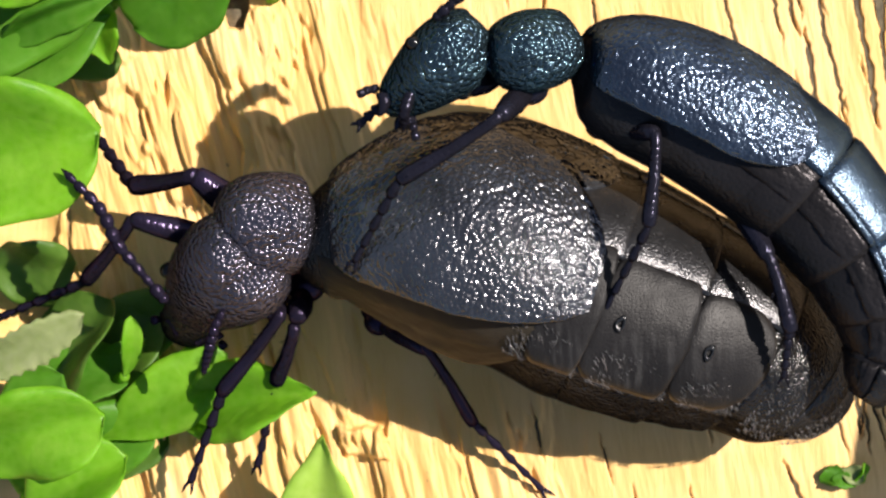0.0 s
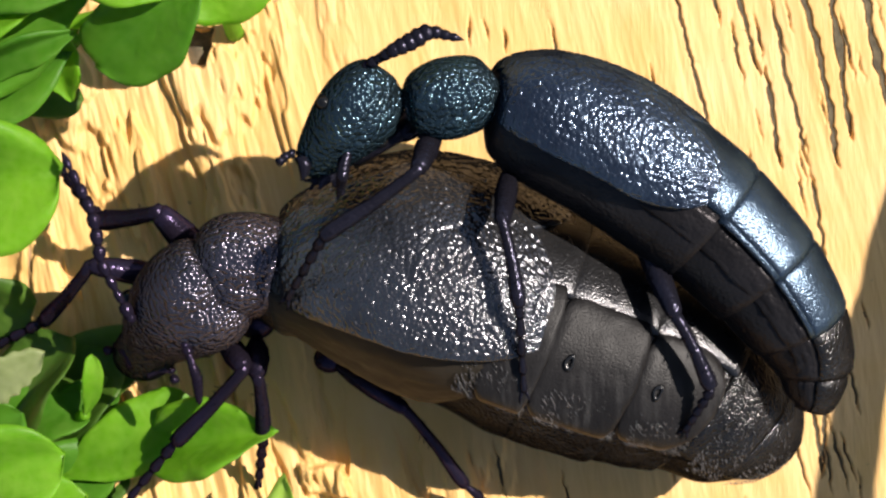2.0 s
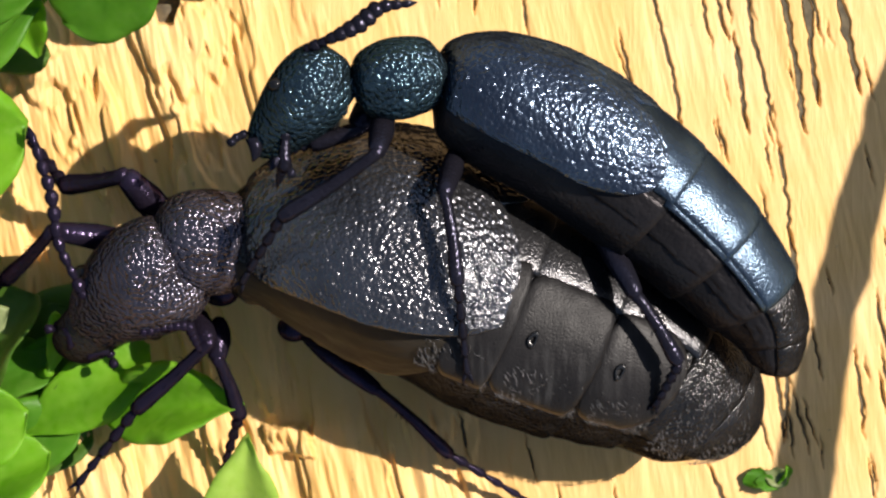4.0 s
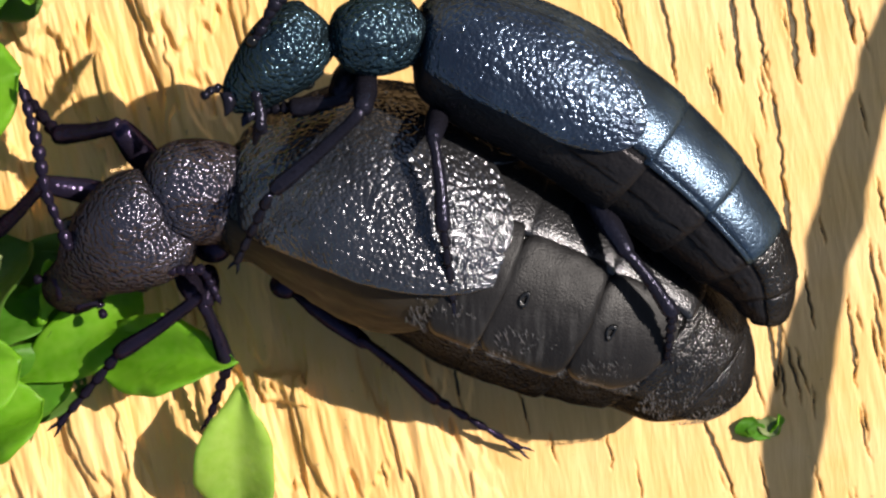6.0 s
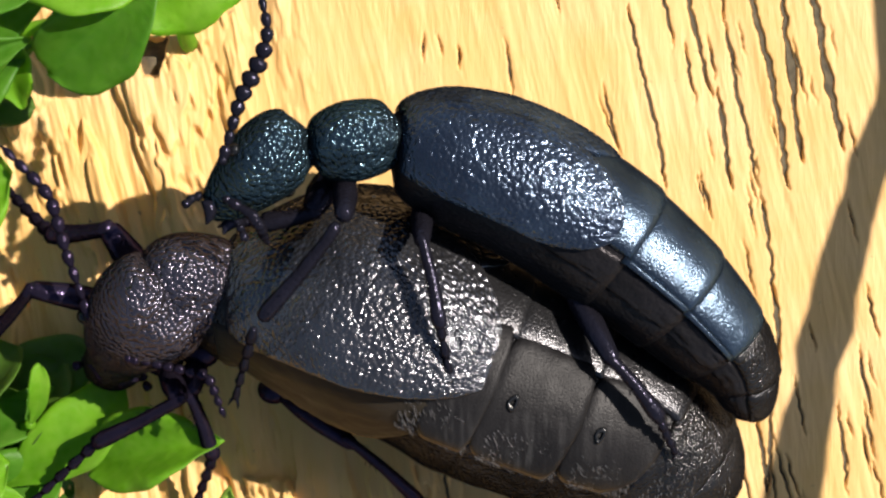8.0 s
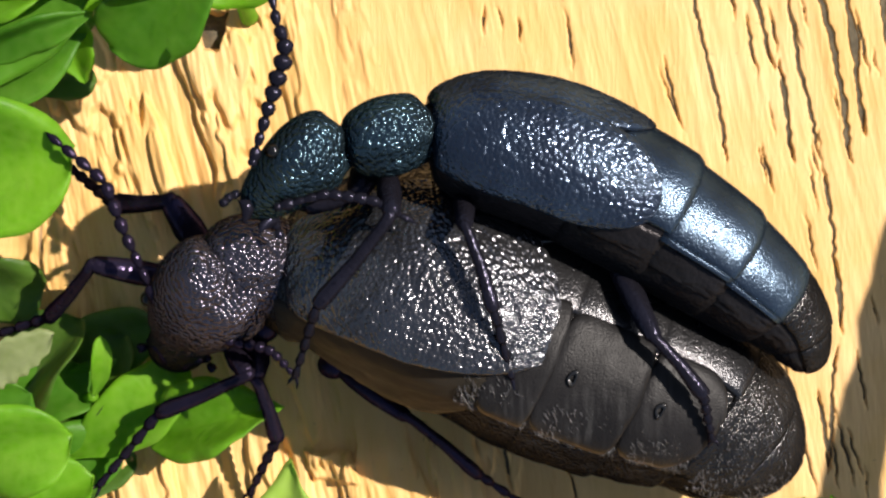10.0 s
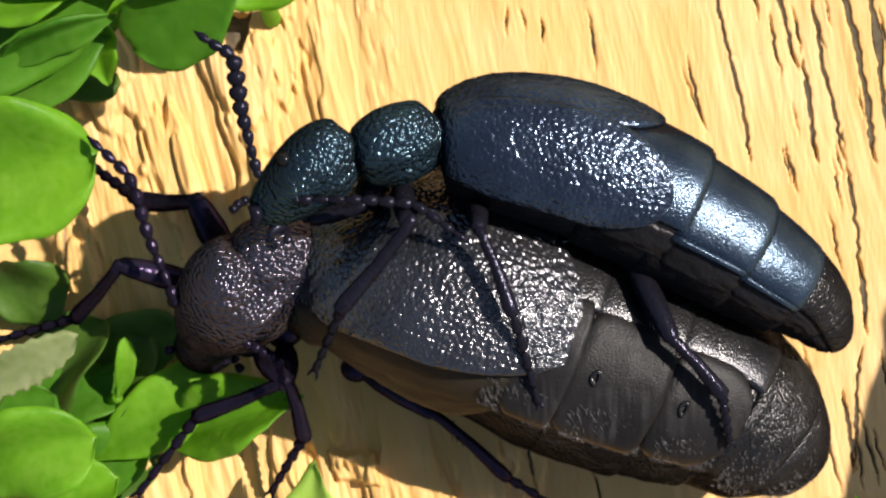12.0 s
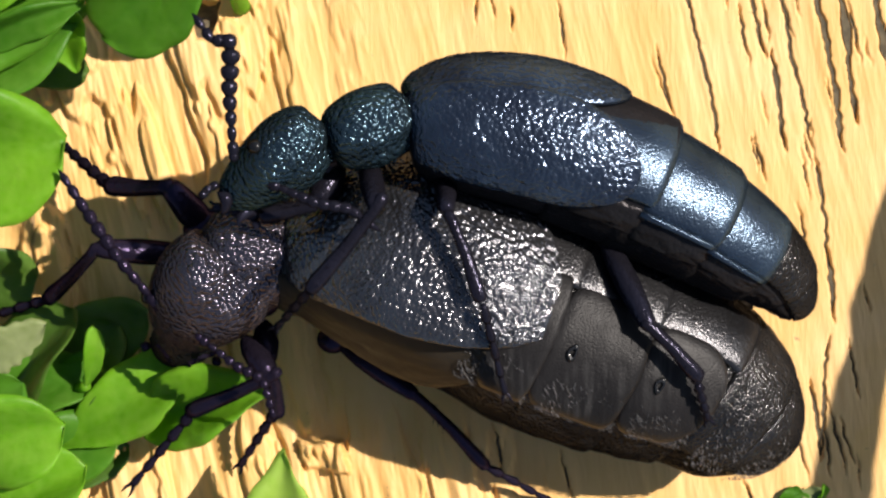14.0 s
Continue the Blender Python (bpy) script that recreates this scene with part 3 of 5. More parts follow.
def board():
    fine_x, fine_y = np.arange(-20, 21.01, 0.052), np.arange(-15, 15.01, 0.085)
    far = np.array([0.3, 0.8, 1.6, 3, 5, 8, 13, 20, 30, 45, 65, 90])
    xs = np.concatenate([-20 - far[::-1], fine_x, 21 + far])
    ys = np.concatenate([-15 - far[::-1], fine_y, 15 + far])
    gx, gy = np.meshgrid(xs, ys)
    gz = board_height(gx, gy)
    nx, ny = len(xs), len(ys)
    verts = np.stack([gx, gy, gz], -1).reshape(-1, 3)
    ids = np.arange(nx * ny).reshape(ny, nx)
    quads = np.stack([ids[:-1, :-1], ids[:-1, 1:], ids[1:, 1:], ids[1:, :-1]], -1).reshape(-1, 4).tolist()
    ring = list(ids[0, :]) + list(ids[1:, -1]) + list(ids[-1, -2::-1]) + list(ids[-2:0:-1, 0])
    low = verts[ring].copy()
    low[:, 2] = -28
    n = len(verts)
    verts = np.concatenate([verts, low])
    m = len(ring)
    for i in range(m):
        quads.append((int(ring[i]), n + i, n + (i + 1) % m, int(ring[(i + 1) % m])))
    quads.append(tuple(n + i for i in range(m - 1, -1, -1)))
    ob = new("board", mesh_from("board", verts.tolist(), quads, MAT["wood"]))
    tagged(ob, "sunlit golden weathered wooden board with cracked grain", "board", kind="structure")
    # dark dirt that has settled in the cracks
    verts, faces = [], []
    for *line, w, depth in CRACKS:
        top, low = line[0][1], line[-1][1]
        y = np.linspace(top - 0.1, low + 0.1, max(6, int((top - low) / 0.12)))
        mid, taper, wide = crack_line(line, w, y * 0, y)
        level = board_height(mid, y, False) - 0.07 - 0.05 * value_noise(y * 3, y * 0 + w * 40, 44)
        n = len(verts)
        for k in range(len(y)):
            for side, sink in ((-1, 0.0), (0, 0.03), (1, 0.0)):
                verts.append((float(mid[k] + side * wide[k] * 0.95), float(y[k]), float(level[k] - sink - 0.3 * (1 - taper[k]))))
        for k in range(len(y) - 1):
            for j in (0, 1):
                a = n + 3 * k + j
                faces.append((a, a + 3, a + 4, a + 1))
    n, side = len(verts), 17
    for j in range(side):
        for i in range(side):
            x, y = PIT[0] + 2.4 * (i / (side - 1) - 0.5), PIT[1] + 2.6 * (j / (side - 1) - 0.5)
            verts.append((x, y, -0.42 + 0.25 * noise.noise(Vector((x * 1.3, y * 1.3, 4))) + 0.08 * noise.noise(Vector((x * 5, y * 5, 1)))))
    faces += [(n + j * side + i, n + j * side + i + 1, n + (j + 1) * side + i + 1, n + (j + 1) * side + i) for j in range(side - 1) for i in range(side - 1)]
    dirt = part("crack_dirt", verts, faces, MAT["dirt"], ob, "dark dirt settled in the wood's cracks")
    tagged(dirt, kind="stuff")
    return ob


board()
size = 4000.0
gv = [(x, y, -28.5) for y in (-size, size) for x in (-size, size)]
tagged(new("ground", mesh_from("ground", gv, [(0, 1, 3, 2)], MAT["soil"])), "dark bare soil under the wooden board", "ground", kind="structure")

# ------------------------------------------------------------------ the large black beetle
female = Beetle("beetle", (5.94, -4.46, 5), [(0.0, 0.57, 1.02, 1.6, 0, 0, 0), (0.5, 0.25, 0.95, 1.8, 0, 0, 0), (1.0, 0.18, 0.78, 2.5, 0, 0, 0), (1.5, 0.19, 1.03, 2.1, 0, 0, 0), (2.0, 0.06, 0.98, 1.2, 0, 0, 0), (2.5, 0.04, 0.77, 0.7, 0, 0, 0), (2.7, 0.04, 0.88, 0.8, 0, 0, 0), (4.8, -0.05, 0.07, -0.1, 0, 0, 0), (5.0, 0.00, 0.00, 0.0, 0, 0, 0), (5.5, -0.06, 0.03, -0.2, 0, 0, 0), (6.0, -0.08, -0.05, -0.1, 0, 0, 0), (6.5, -0.14, -0.08, 0.2, 0, 0, 0), (7.0, -0.04, 0.19, 0.2, 0, 0, 0), (7.5, -0.20, 0.10, 0.5, 0, 0, 0), (8.0, -0.13, 0.04, 0.4, 0, 0, 0), (8.5, -0.04, 0.09, -0.3, 0, 0, 0), (8.7, 0.04, 0.17, -0.2, 0, 0, 0), (10.8, -0.28, -0.13, 0.9, 0, 0, 0), (11.0, -0.25, -0.00, 0.9, 0, 0, 0), (11.5, -0.30, 0.00, 1.1, 0, 0, 0), (12.0, -0.17, 0.05, 1.3, 0, 0, 0), (12.5, -0.14, 0.34, 0.4, 0, 0, 0), (13.0, -0.12, 0.52, -0.3, 0, 0, 0), (13.5, -0.07, 0.42, -0.1, 0, 0, 0), (14.0, 0.13, 0.53, 0.1, 0, 0, 0)], (-1, 0.33, 0),
                "large swollen black oil beetle with short wrinkled wing cases", "beetle")
ROLL = 45
trunk = Trunk([
    ((-8.97, -0.09, 6.00), 1.6, 1.6), ((-6.64, 0.01, 6.00), 3.6, 3.4), ((-2.90, -0.42, 5.80), 5.3, 4.9), ((1.56, -1.70, 5.60), 5.7, 5.1),
    ((5.58, -3.45, 5.30), 5.2, 4.8), ((8.92, -5.05, 4.90), 4.2, 4.3), ((11.25, -6.90, 4.40), 3.05, 3.3), ((12.45, -8.25, 3.80), 1.25, 1.6),
], ROLL, female.pivot)


def ease(a, b, x):
    k = min(max((x - a) / (b - a), 0.0), 1.0)
    return k * k * (3 - 2 * k)


def tuck(s, a):
    """How far the flank draws in under the wing cases, and less so behind them."""
    a = abs((a + 180) % 360 - 180)
    return (0.55 * ease(0.47, 0.36, s) + 0.25) * ease(62, 105, a) * ease(0.05, 0.14, s) * ease(0.9, 0.75, s)


v, f = trunk.shell(ns=60, nt=72, lift=lambda s, a: -0.22 - tuck(s, a))
body = part("abdomen", v, f, MAT["f_belly"], female.ob, "swollen black wrinkled abdomen")
lo, hi = rounded(46, -14, 68, 0.15, 0.52)
v, f = trunk.plate(0.10, 0.475, lo, hi, lambda q: 0.14 + 0.75 * math.sin(q * 3.1), 0.35, 300, 260, 0.10, 0.05, grain=(5.2, 0.085))
part("wing_case", v, f, MAT["f_wing"], female.ob, "short black wrinkled wing case")
far_lo, far_hi = rounded(-22, -68, 15, 0.15, 0.52)
v, f = trunk.plate(0.10, 0.465, far_lo, far_hi, lambda q: 0.05 + 0.6 * math.sin(q * 3.1), 0.3, 260, 100, 0.10, 0.05, grain=(5.2, 0.085))
part("wing_case", v, f, MAT["f_wing"], female.ob, "short black wrinkled wing case")
for side in (1, -1):
    a, b = (58, 125) if side > 0 else (-125, -60)
    v, f = trunk.plate(0.07, 0.46, lambda q: a + (0 if side > 0 else 62 * ease(0.68, 1.0, q)), lambda q: b - (62 * ease(0.68, 1.0, q) if side > 0 else 0), lambda q: 0.04, 0.4, 30, 24, 0.2, 0.08, tuck)
    part("soft_flank", v, f, MAT["f_soft"], female.ob, "soft grey-brown skin of the flank")
cuts = [0.36, 0.478, 0.600, 0.735]


def bristles(shape, s0, s1, a0, a1, count, seed, length=0.32, lift=0.05):
    """Short pale hairs that lean towards the tail, on the skin between two angles."""
    rnd = random.Random(seed)
    out = []
    for _ in range(count):
        s, a = rnd.uniform(s0, s1), rnd.triangular(a0, a1, a1)
        p = shape.at(s, a, lift - tuck(s, a))
        n = (shape.at(s, a, 1.0) - shape.at(s, a, 0.0)).normalized()
        back = (shape.at(min(s + 0.02, 1), a + rnd.uniform(2, 9), 0.0) - shape.at(s, a, 0.0)).normalized()
        side = n.cross(back).normalized() * 0.018
        L = length * rnd.uniform(0.5, 1.2)
        mid, tip = p + back * L * 0.5 + n * L * 0.28, p + back * L + n * L * 0.3
        out.append(([p - side, p + side, mid + side * 0.8, mid - side * 0.8, tip, p + n * 0.03, mid + n * 0.02],
                    [(0, 1, 2, 3), (3, 2, 4), (0, 3, 6, 5), (1, 5, 6, 2), (3, 4, 6), (2, 6, 4), (0, 5, 1)]))
    return merged(*out)


for k, (s0, s1) in enumerate(zip(cuts, cuts[1:])):
    rise = lambda q: 0.0 + 0.07 * q
    v, f = trunk.plate(s0, s1 + 0.012, lambda q: -24, lambda q: 26, rise, 0.25, 16, 24, 0.16)
    part("back_plate", v, f, MAT["f_plate"], female.ob, "shiny black back plate")
    for side in (1, -1):
        p, r = (22, 84) if side > 0 else (-84, -22)
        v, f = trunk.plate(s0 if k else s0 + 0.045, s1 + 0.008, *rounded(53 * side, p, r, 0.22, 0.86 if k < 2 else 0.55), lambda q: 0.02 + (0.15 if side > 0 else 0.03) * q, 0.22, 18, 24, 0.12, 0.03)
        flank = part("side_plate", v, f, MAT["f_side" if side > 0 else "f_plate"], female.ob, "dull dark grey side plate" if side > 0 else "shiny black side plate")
        p, r = (67, 122) if side > 0 else (-122, -67)
        v, f = trunk.plate(s0, s1 + 0.004, lambda q: p, lambda q: r, lambda q: -0.12 + 0.14 * q, 0.22, 20, 24, 0.16, 0.07, tuck)
        if k:
            part("belly_plate", v, f, MAT["f_belly"], female.ob)
        if side > 0:
            v, f = bristles(trunk, s0 + 0.02, s1, 60, 84, 240, k + 11)
            tagged(part("bristles", v, f, MAT["hair"], flank, "short pale hairs along the plate's lower edge"), kind="stuff")
        if k in (1, 2):
            g = s0 + (s1 - s0) * 0.27
            c = trunk.at(g, side * 52, 0.08)
            n = (trunk.at(g, side * 52, 0.6) - c).normalized()
            ey = (trunk.at(g, side * 52 + 5, 0.1) - trunk.at(g, side * 52 - 5, 0.1)).normalized()
            ex = ey.cross(n)
            rim = []
            for i in range(18):
                for j in range(8):
                    u, w = 2 * math.pi * i / 18, 2 * math.pi * j / 8
                    rr = 0.20 + 0.10 * math.cos(w) + 0.03 * math.sin(3 * u + k)
                    rim.append(c + ex * (rr * 0.72 * math.cos(u)) + ey * (rr * 1.25 * math.sin(u)) + n * (0.12 * math.sin(w)))
            faces = [(i * 8 + j, ((i + 1) % 18) * 8 + j, ((i + 1) % 18) * 8 + (j + 1) % 8, i * 8 + (j + 1) % 8) for i in range(18) for j in range(8)]
            part("breathing_hole", rim, faces, MAT["hole"], flank, "small oval black breathing hole")

for s0, s1 in ((0.735, 0.845), (0.845, 0.975)):
    v, f = trunk.plate(s0, s1 + 0.006, lambda q: -84, lambda q: 88, lambda q: -0.04 + 0.1 * q, 0.2, 20, 60, 0.10, 0.06)
    part("tail_plate", v, f, MAT["f_belly"], female.ob, "finely grained black tail plate")
    v, f = bristles(trunk, s0 + 0.03, s1, 20, 95, 200, int(s0 * 1000), 0.26, 0.03)
    tagged(part("bristles", v, f, MAT["hair"], body, "short pale hairs at the tail"), kind="stuff")


def skull(beetle, name, rows, roll, home, mat, label, groove=0.0, lobes=0.0, grain=(4.6, 0.02)):
    """A head or neck shield, in its own space about home, as one skin with a line along its back."""
    t = Trunk([(Vector(p), a, b) for p, a, b in rows], roll, home)

    def lift(s, a):
        d = min(a, 360 - a)
        k = math.exp(-(d / 13.0) ** 2)
        return -groove * k * math.sin(math.pi * s) - lobes * math.exp(-(d / 24.0) ** 2) * math.exp(-((s - 0.12) / 0.16) ** 2) - pebbles(t.at(s, a), grain, False) * min(1.0, 12 * s, 12 * (1 - s))

    v, f = t.shell(ns=90, nt=150, lift=lift)
    return part(name, v, f, mat, beetle.ob, label), t


HF = (-10.49, -0.51, 7.00)
f_neck, _ = skull(female, "neck_shield", [
    ((-7.71, 0.10, 6.60), 0.9, 0.9), ((-7.97, 0.10, 6.70), 1.75, 1.5), ((-8.65, 0.14, 6.90), 2.15, 1.9), ((-10.03, 0.14, 7.00), 2.2, 2.0),
    ((-11.06, 0.02, 7.00), 1.7, 1.6), ((-11.41, -0.05, 7.00), 0.9, 0.9)], 25, (-9.56, 0.14, 7.00), MAT["f_head"], "pitted purple-black neck shield", 0.12)
borne(female, f_neck, {
    0: ((-9.81, 1.36, 7.00), (-11.45, 0.69, 7.00)), 1: ((-9.49, 1.64, 7.00), (-11.12, 1.08, 7.00)), 2.5: ((-9.01, 1.08, 7.00), (-10.63, 0.64, 7.00)), 5: ((-9.56, 0.14, 7.00), (-11.18, -0.33, 7.00)),
    7.5: ((-9.33, 0.97, 7.00), (-10.94, 0.51, 7.00)), 11: ((-9.20, 0.44, 7.00), (-10.83, -0.02, 7.00)), 12.5: ((-9.15, 0.69, 7.00), (-10.77, 0.22, 7.00)), 14: ((-8.94, 0.57, 7.00), (-10.55, 0.10, 7.00))},
    ((-9.56, 0.14, 7.00), (-11.18, -0.33, 7.00)))
f_head, f_head_shape = skull(female, "head", [
    ((-10.14, -0.28, 7.00), 0.8, 0.8), ((-10.59, -0.60, 7.10), 2.1, 1.6), ((-11.51, -1.07, 7.10), 2.5, 2.0), ((-12.62, -1.73, 6.60), 2.35, 2.0), ((-13.66, -2.45, 5.90), 1.9, 1.6),
    ((-14.47, -3.18, 5.20), 1.4, 1.1), ((-15.04, -3.73, 4.60), 0.8, 0.6), ((-15.24, -3.93, 4.40), 0.3, 0.3)], 22, HF, MAT["f_head"], "pitted purple-black drooping head", 0.10, 0.35)
muzzle = Trunk([(Vector(p), a, b) for p, a, b in (
    ((-14.0, -2.80, 5.5), 0.6, 0.5), ((-14.4, -3.15, 5.3), 1.25, 0.8), ((-15.2, -3.85, 4.8), 1.3, 0.75), ((-15.85, -4.40, 4.3), 0.95, 0.55), ((-16.05, -4.58, 4.1), 0.4, 0.25))], 22, HF)
v, f = muzzle.shell(ns=24, nt=40)
part("muzzle", v, f, MAT["f_belly"], f_head, "short flat black muzzle plate")
for side in (1, -1):
    c = f_head_shape.at(0.52, side * 82, -0.12)
    v, f = ball(c, (0.42, 0.36, 0.5))
    part("eye", v, f, MAT["eye"], f_head, "small dark kidney-shaped eye")
    c = f_head_shape.at(0.80, side * 60, 0.0)
    e = f_head_shape.at(1.0, side * 20, 0.7)
    d = along(c, e)
    L = (e - c).length
    v, f = lathe([(0, 0.42), (0.4 * L, 0.36, 0.12 * side), (0.8 * L, 0.22, 0.05 * side), (L, 0.06, -0.1 * side)], 12)
    part("jaw", [((d @ (Vector(p) * MM)) / MM) for p in v], f, MAT["f_leg"], f_head, "curved black jaw")
    for j in range(3):
        a = f_head_shape.at(0.86 + 0.04 * j, side * (95 - 10 * j), 0.05 + 0.45 * j)
        e2 = f_head_shape.at(0.92 + 0.04 * j, side * (90 - 10 * j), 0.5 + 0.5 * j)
        d = along(a, e2)
        L = (e2 - a).length
        v, f = lathe([(0, 0.12), (0.4 * L, 0.2), (0.9 * L, 0.2), (1.05 * L, 0.08)], 10)
        part("feeler", [((d @ (Vector(p) * MM)) / MM) for p in v], f, MAT["f_leg"], f_head)
borne(female, f_head, {
    0: ((-10.01, 0.44, 7.00), (-12.82, -1.87, 5.80)), 0.5: ((-10.02, 0.40, 7.00), (-12.84, -1.82, 5.80)), 1: ((-9.97, 0.84, 7.00), (-12.95, -1.58, 5.80)), 1.5: ((-10.08, 1.07, 7.00), (-13.08, -1.35, 5.80)),
    2.5: ((-9.71, 0.40, 7.00), (-12.82, -1.75, 6.40)), 5: ((-10.49, -0.51, 7.00), (-13.71, -2.65, 7.00)), 6.5: ((-10.42, -0.27, 7.00), (-13.61, -2.38, 6.40)),
    7.5: ((-9.84, 0.76, 7.60), (-12.27, -1.59, 6.30)), 8.5: ((-9.66, 0.84, 7.60), (-12.08, -1.51, 6.30)), 11: ((-9.72, 0.22, 7.60), (-12.05, -2.14, 6.30)), 12.5: ((-9.55, 0.70, 7.60), (-11.87, -1.76, 6.30)), 14: ((-9.45, 0.35, 7.60), (-11.64, -2.13, 6.30))},
    (HF, (-13.71, -2.65, 7.00)))

leg(female, "leg", {
    0: ((-10.49, -2.58, 5.00), (-9.46, -2.43, 6.00), (-12.05, -5.53, 4.00), (-13.81, -9.77, 2.30)), 1: ((-10.49, -2.58, 5.00), (-9.42, -3.14, 6.00), (-12.55, -6.04, 4.00), (-14.32, -8.33, 2.30)),
    2.5: ((-10.49, -2.58, 5.00), (-9.18, -2.87, 6.00), (-12.41, -6.22, 4.00), (-14.61, -8.48, 2.30)),
    5: ((-10.49, -2.58, 5.00), (-9.31, -4.02, 6.00), (-12.74, -6.76, 4.00), (-15.42, -10.31, 2.30)), 7.5: ((-10.49, -2.58, 5.00), (-9.87, -3.73, 6.00), (-13.43, -5.68, 4.00), (-16.10, -7.86, 2.30)),
    11: ((-10.49, -2.58, 5.00), (-9.30, -3.89, 6.00), (-13.48, -5.59, 4.00), (-16.18, -9.07, 2.30)), 14: ((-10.49, -2.58, 5.00), (-8.24, -4.33, 6.00), (-11.61, -5.89, 4.00), (-14.67, -9.45, 2.30))},
    MAT["f_leg"], 1.1, "thin violet-black jointed leg")
leg(female, "leg", {
    0: ((-8.95, -2.22, 5.00), (-8.68, -2.51, 6.00), (-10.00, -5.61, 3.00), (-11.29, -10.21, 0.40)), 1: ((-8.95, -2.22, 5.00), (-8.76, -2.68, 6.00), (-10.02, -5.66, 3.00), (-10.79, -8.68, 0.40)),
    2.5: ((-8.95, -2.22, 5.00), (-8.82, -3.62, 5.00), (-8.17, -6.01, 3.00), (-8.53, -7.79, 0.40)),
    5: ((-8.95, -2.22, 5.00), (-9.18, -4.82, 5.00), (-8.39, -7.35, 3.00), (-9.64, -10.35, 0.40)), 7.5: ((-8.95, -2.22, 5.00), (-9.52, -3.49, 5.00), (-8.68, -6.21, 3.00), (-9.61, -8.62, 0.40)),
    11: ((-8.95, -2.22, 5.00), (-9.17, -4.29, 5.00), (-8.48, -6.92, 3.00), (-10.02, -9.49, 0.40)), 14: ((-8.95, -2.22, 5.00), (-8.41, -3.79, 5.00), (-8.23, -5.93, 3.00), (-10.08, -8.60, 0.40))},
    MAT["f_leg"], 1.1, "thin violet-black jointed leg")
leg(female, "leg", {
    0: ((-5.97, -3.93, 3.60), (-3.34, -3.90, 5.00), (-1.54, -7.08, 2.40), (1.38, -10.18, 0.40)), 1: ((-5.97, -3.93, 3.60), (-3.74, -3.95, 5.00), (-2.32, -7.73, 2.40), (0.08, -10.40, 0.40)),
    2.5: ((-5.97, -3.93, 3.60), (-2.13, -5.20, 5.00), (0.91, -8.52, 2.40), (4.62, -11.25, 0.40)),
    5: ((-5.97, -3.93, 3.60), (-2.45, -6.01, 4.50), (0.55, -8.58, 2.40), (4.80, -11.10, 0.40)), 7.5: ((-5.97, -3.93, 3.60), (-2.56, -5.73, 4.50), (-0.18, -7.92, 2.40), (4.29, -10.93, 0.40)),
    11: ((-5.97, -3.93, 3.60), (-3.03, -5.68, 4.50), (0.06, -8.29, 2.40), (2.30, -9.95, 0.40)), 14: ((-5.97, -3.93, 3.60), (-2.26, -5.21, 4.50), (0.74, -8.36, 2.40), (3.49, -10.01, 0.40))},
    MAT["f_leg"], 0.9, "thin violet-black jointed leg")
leg(female, "leg", {
    0: ((-11.98, -0.34, 5.40), (-15.46, 1.73, 6.00), (-18.11, -0.90, 3.00), (-22.94, -2.63, 0.40)), 5: ((-11.98, -0.34, 5.40), (-15.87, 0.86, 6.00), (-18.35, -1.10, 3.00), (-21.74, -3.13, 0.40)),
    11: ((-11.98, -0.34, 5.40), (-16.01, 0.63, 6.00), (-18.39, -1.73, 3.00), (-22.56, -2.78, 0.40)), 14: ((-11.98, -0.34, 5.40), (-15.49, 0.90, 6.00), (-18.08, -1.26, 3.00), (-21.98, -2.31, 0.40))},
    MAT["f_leg"], 1.1, "thin violet-black jointed leg")
leg(female, "leg", {
    0: ((-11.16, 0.72, 5.40), (-12.84, 3.53, 6.00), (-15.80, 3.17, 4.00), (-18.26, 5.94, 0.60)), 1: ((-11.16, 0.72, 5.40), (-12.76, 3.69, 6.00), (-15.46, 3.45, 4.00), (-17.91, 5.98, 0.60)),
    5: ((-11.16, 0.72, 5.40), (-12.77, 3.21, 6.00), (-15.65, 2.80, 4.00), (-18.13, 5.46, 0.60)),
    11: ((-11.16, 0.72, 5.40), (-12.77, 3.37, 6.00), (-15.30, 3.33, 4.00), (-17.78, 4.71, 0.60)), 14: ((-11.16, 0.72, 5.40), (-12.46, 3.49, 6.00), (-15.27, 3.56, 4.00), (-17.86, 5.43, 0.60))},
    MAT["f_leg"], 1.35, "thin violet-black jointed leg")
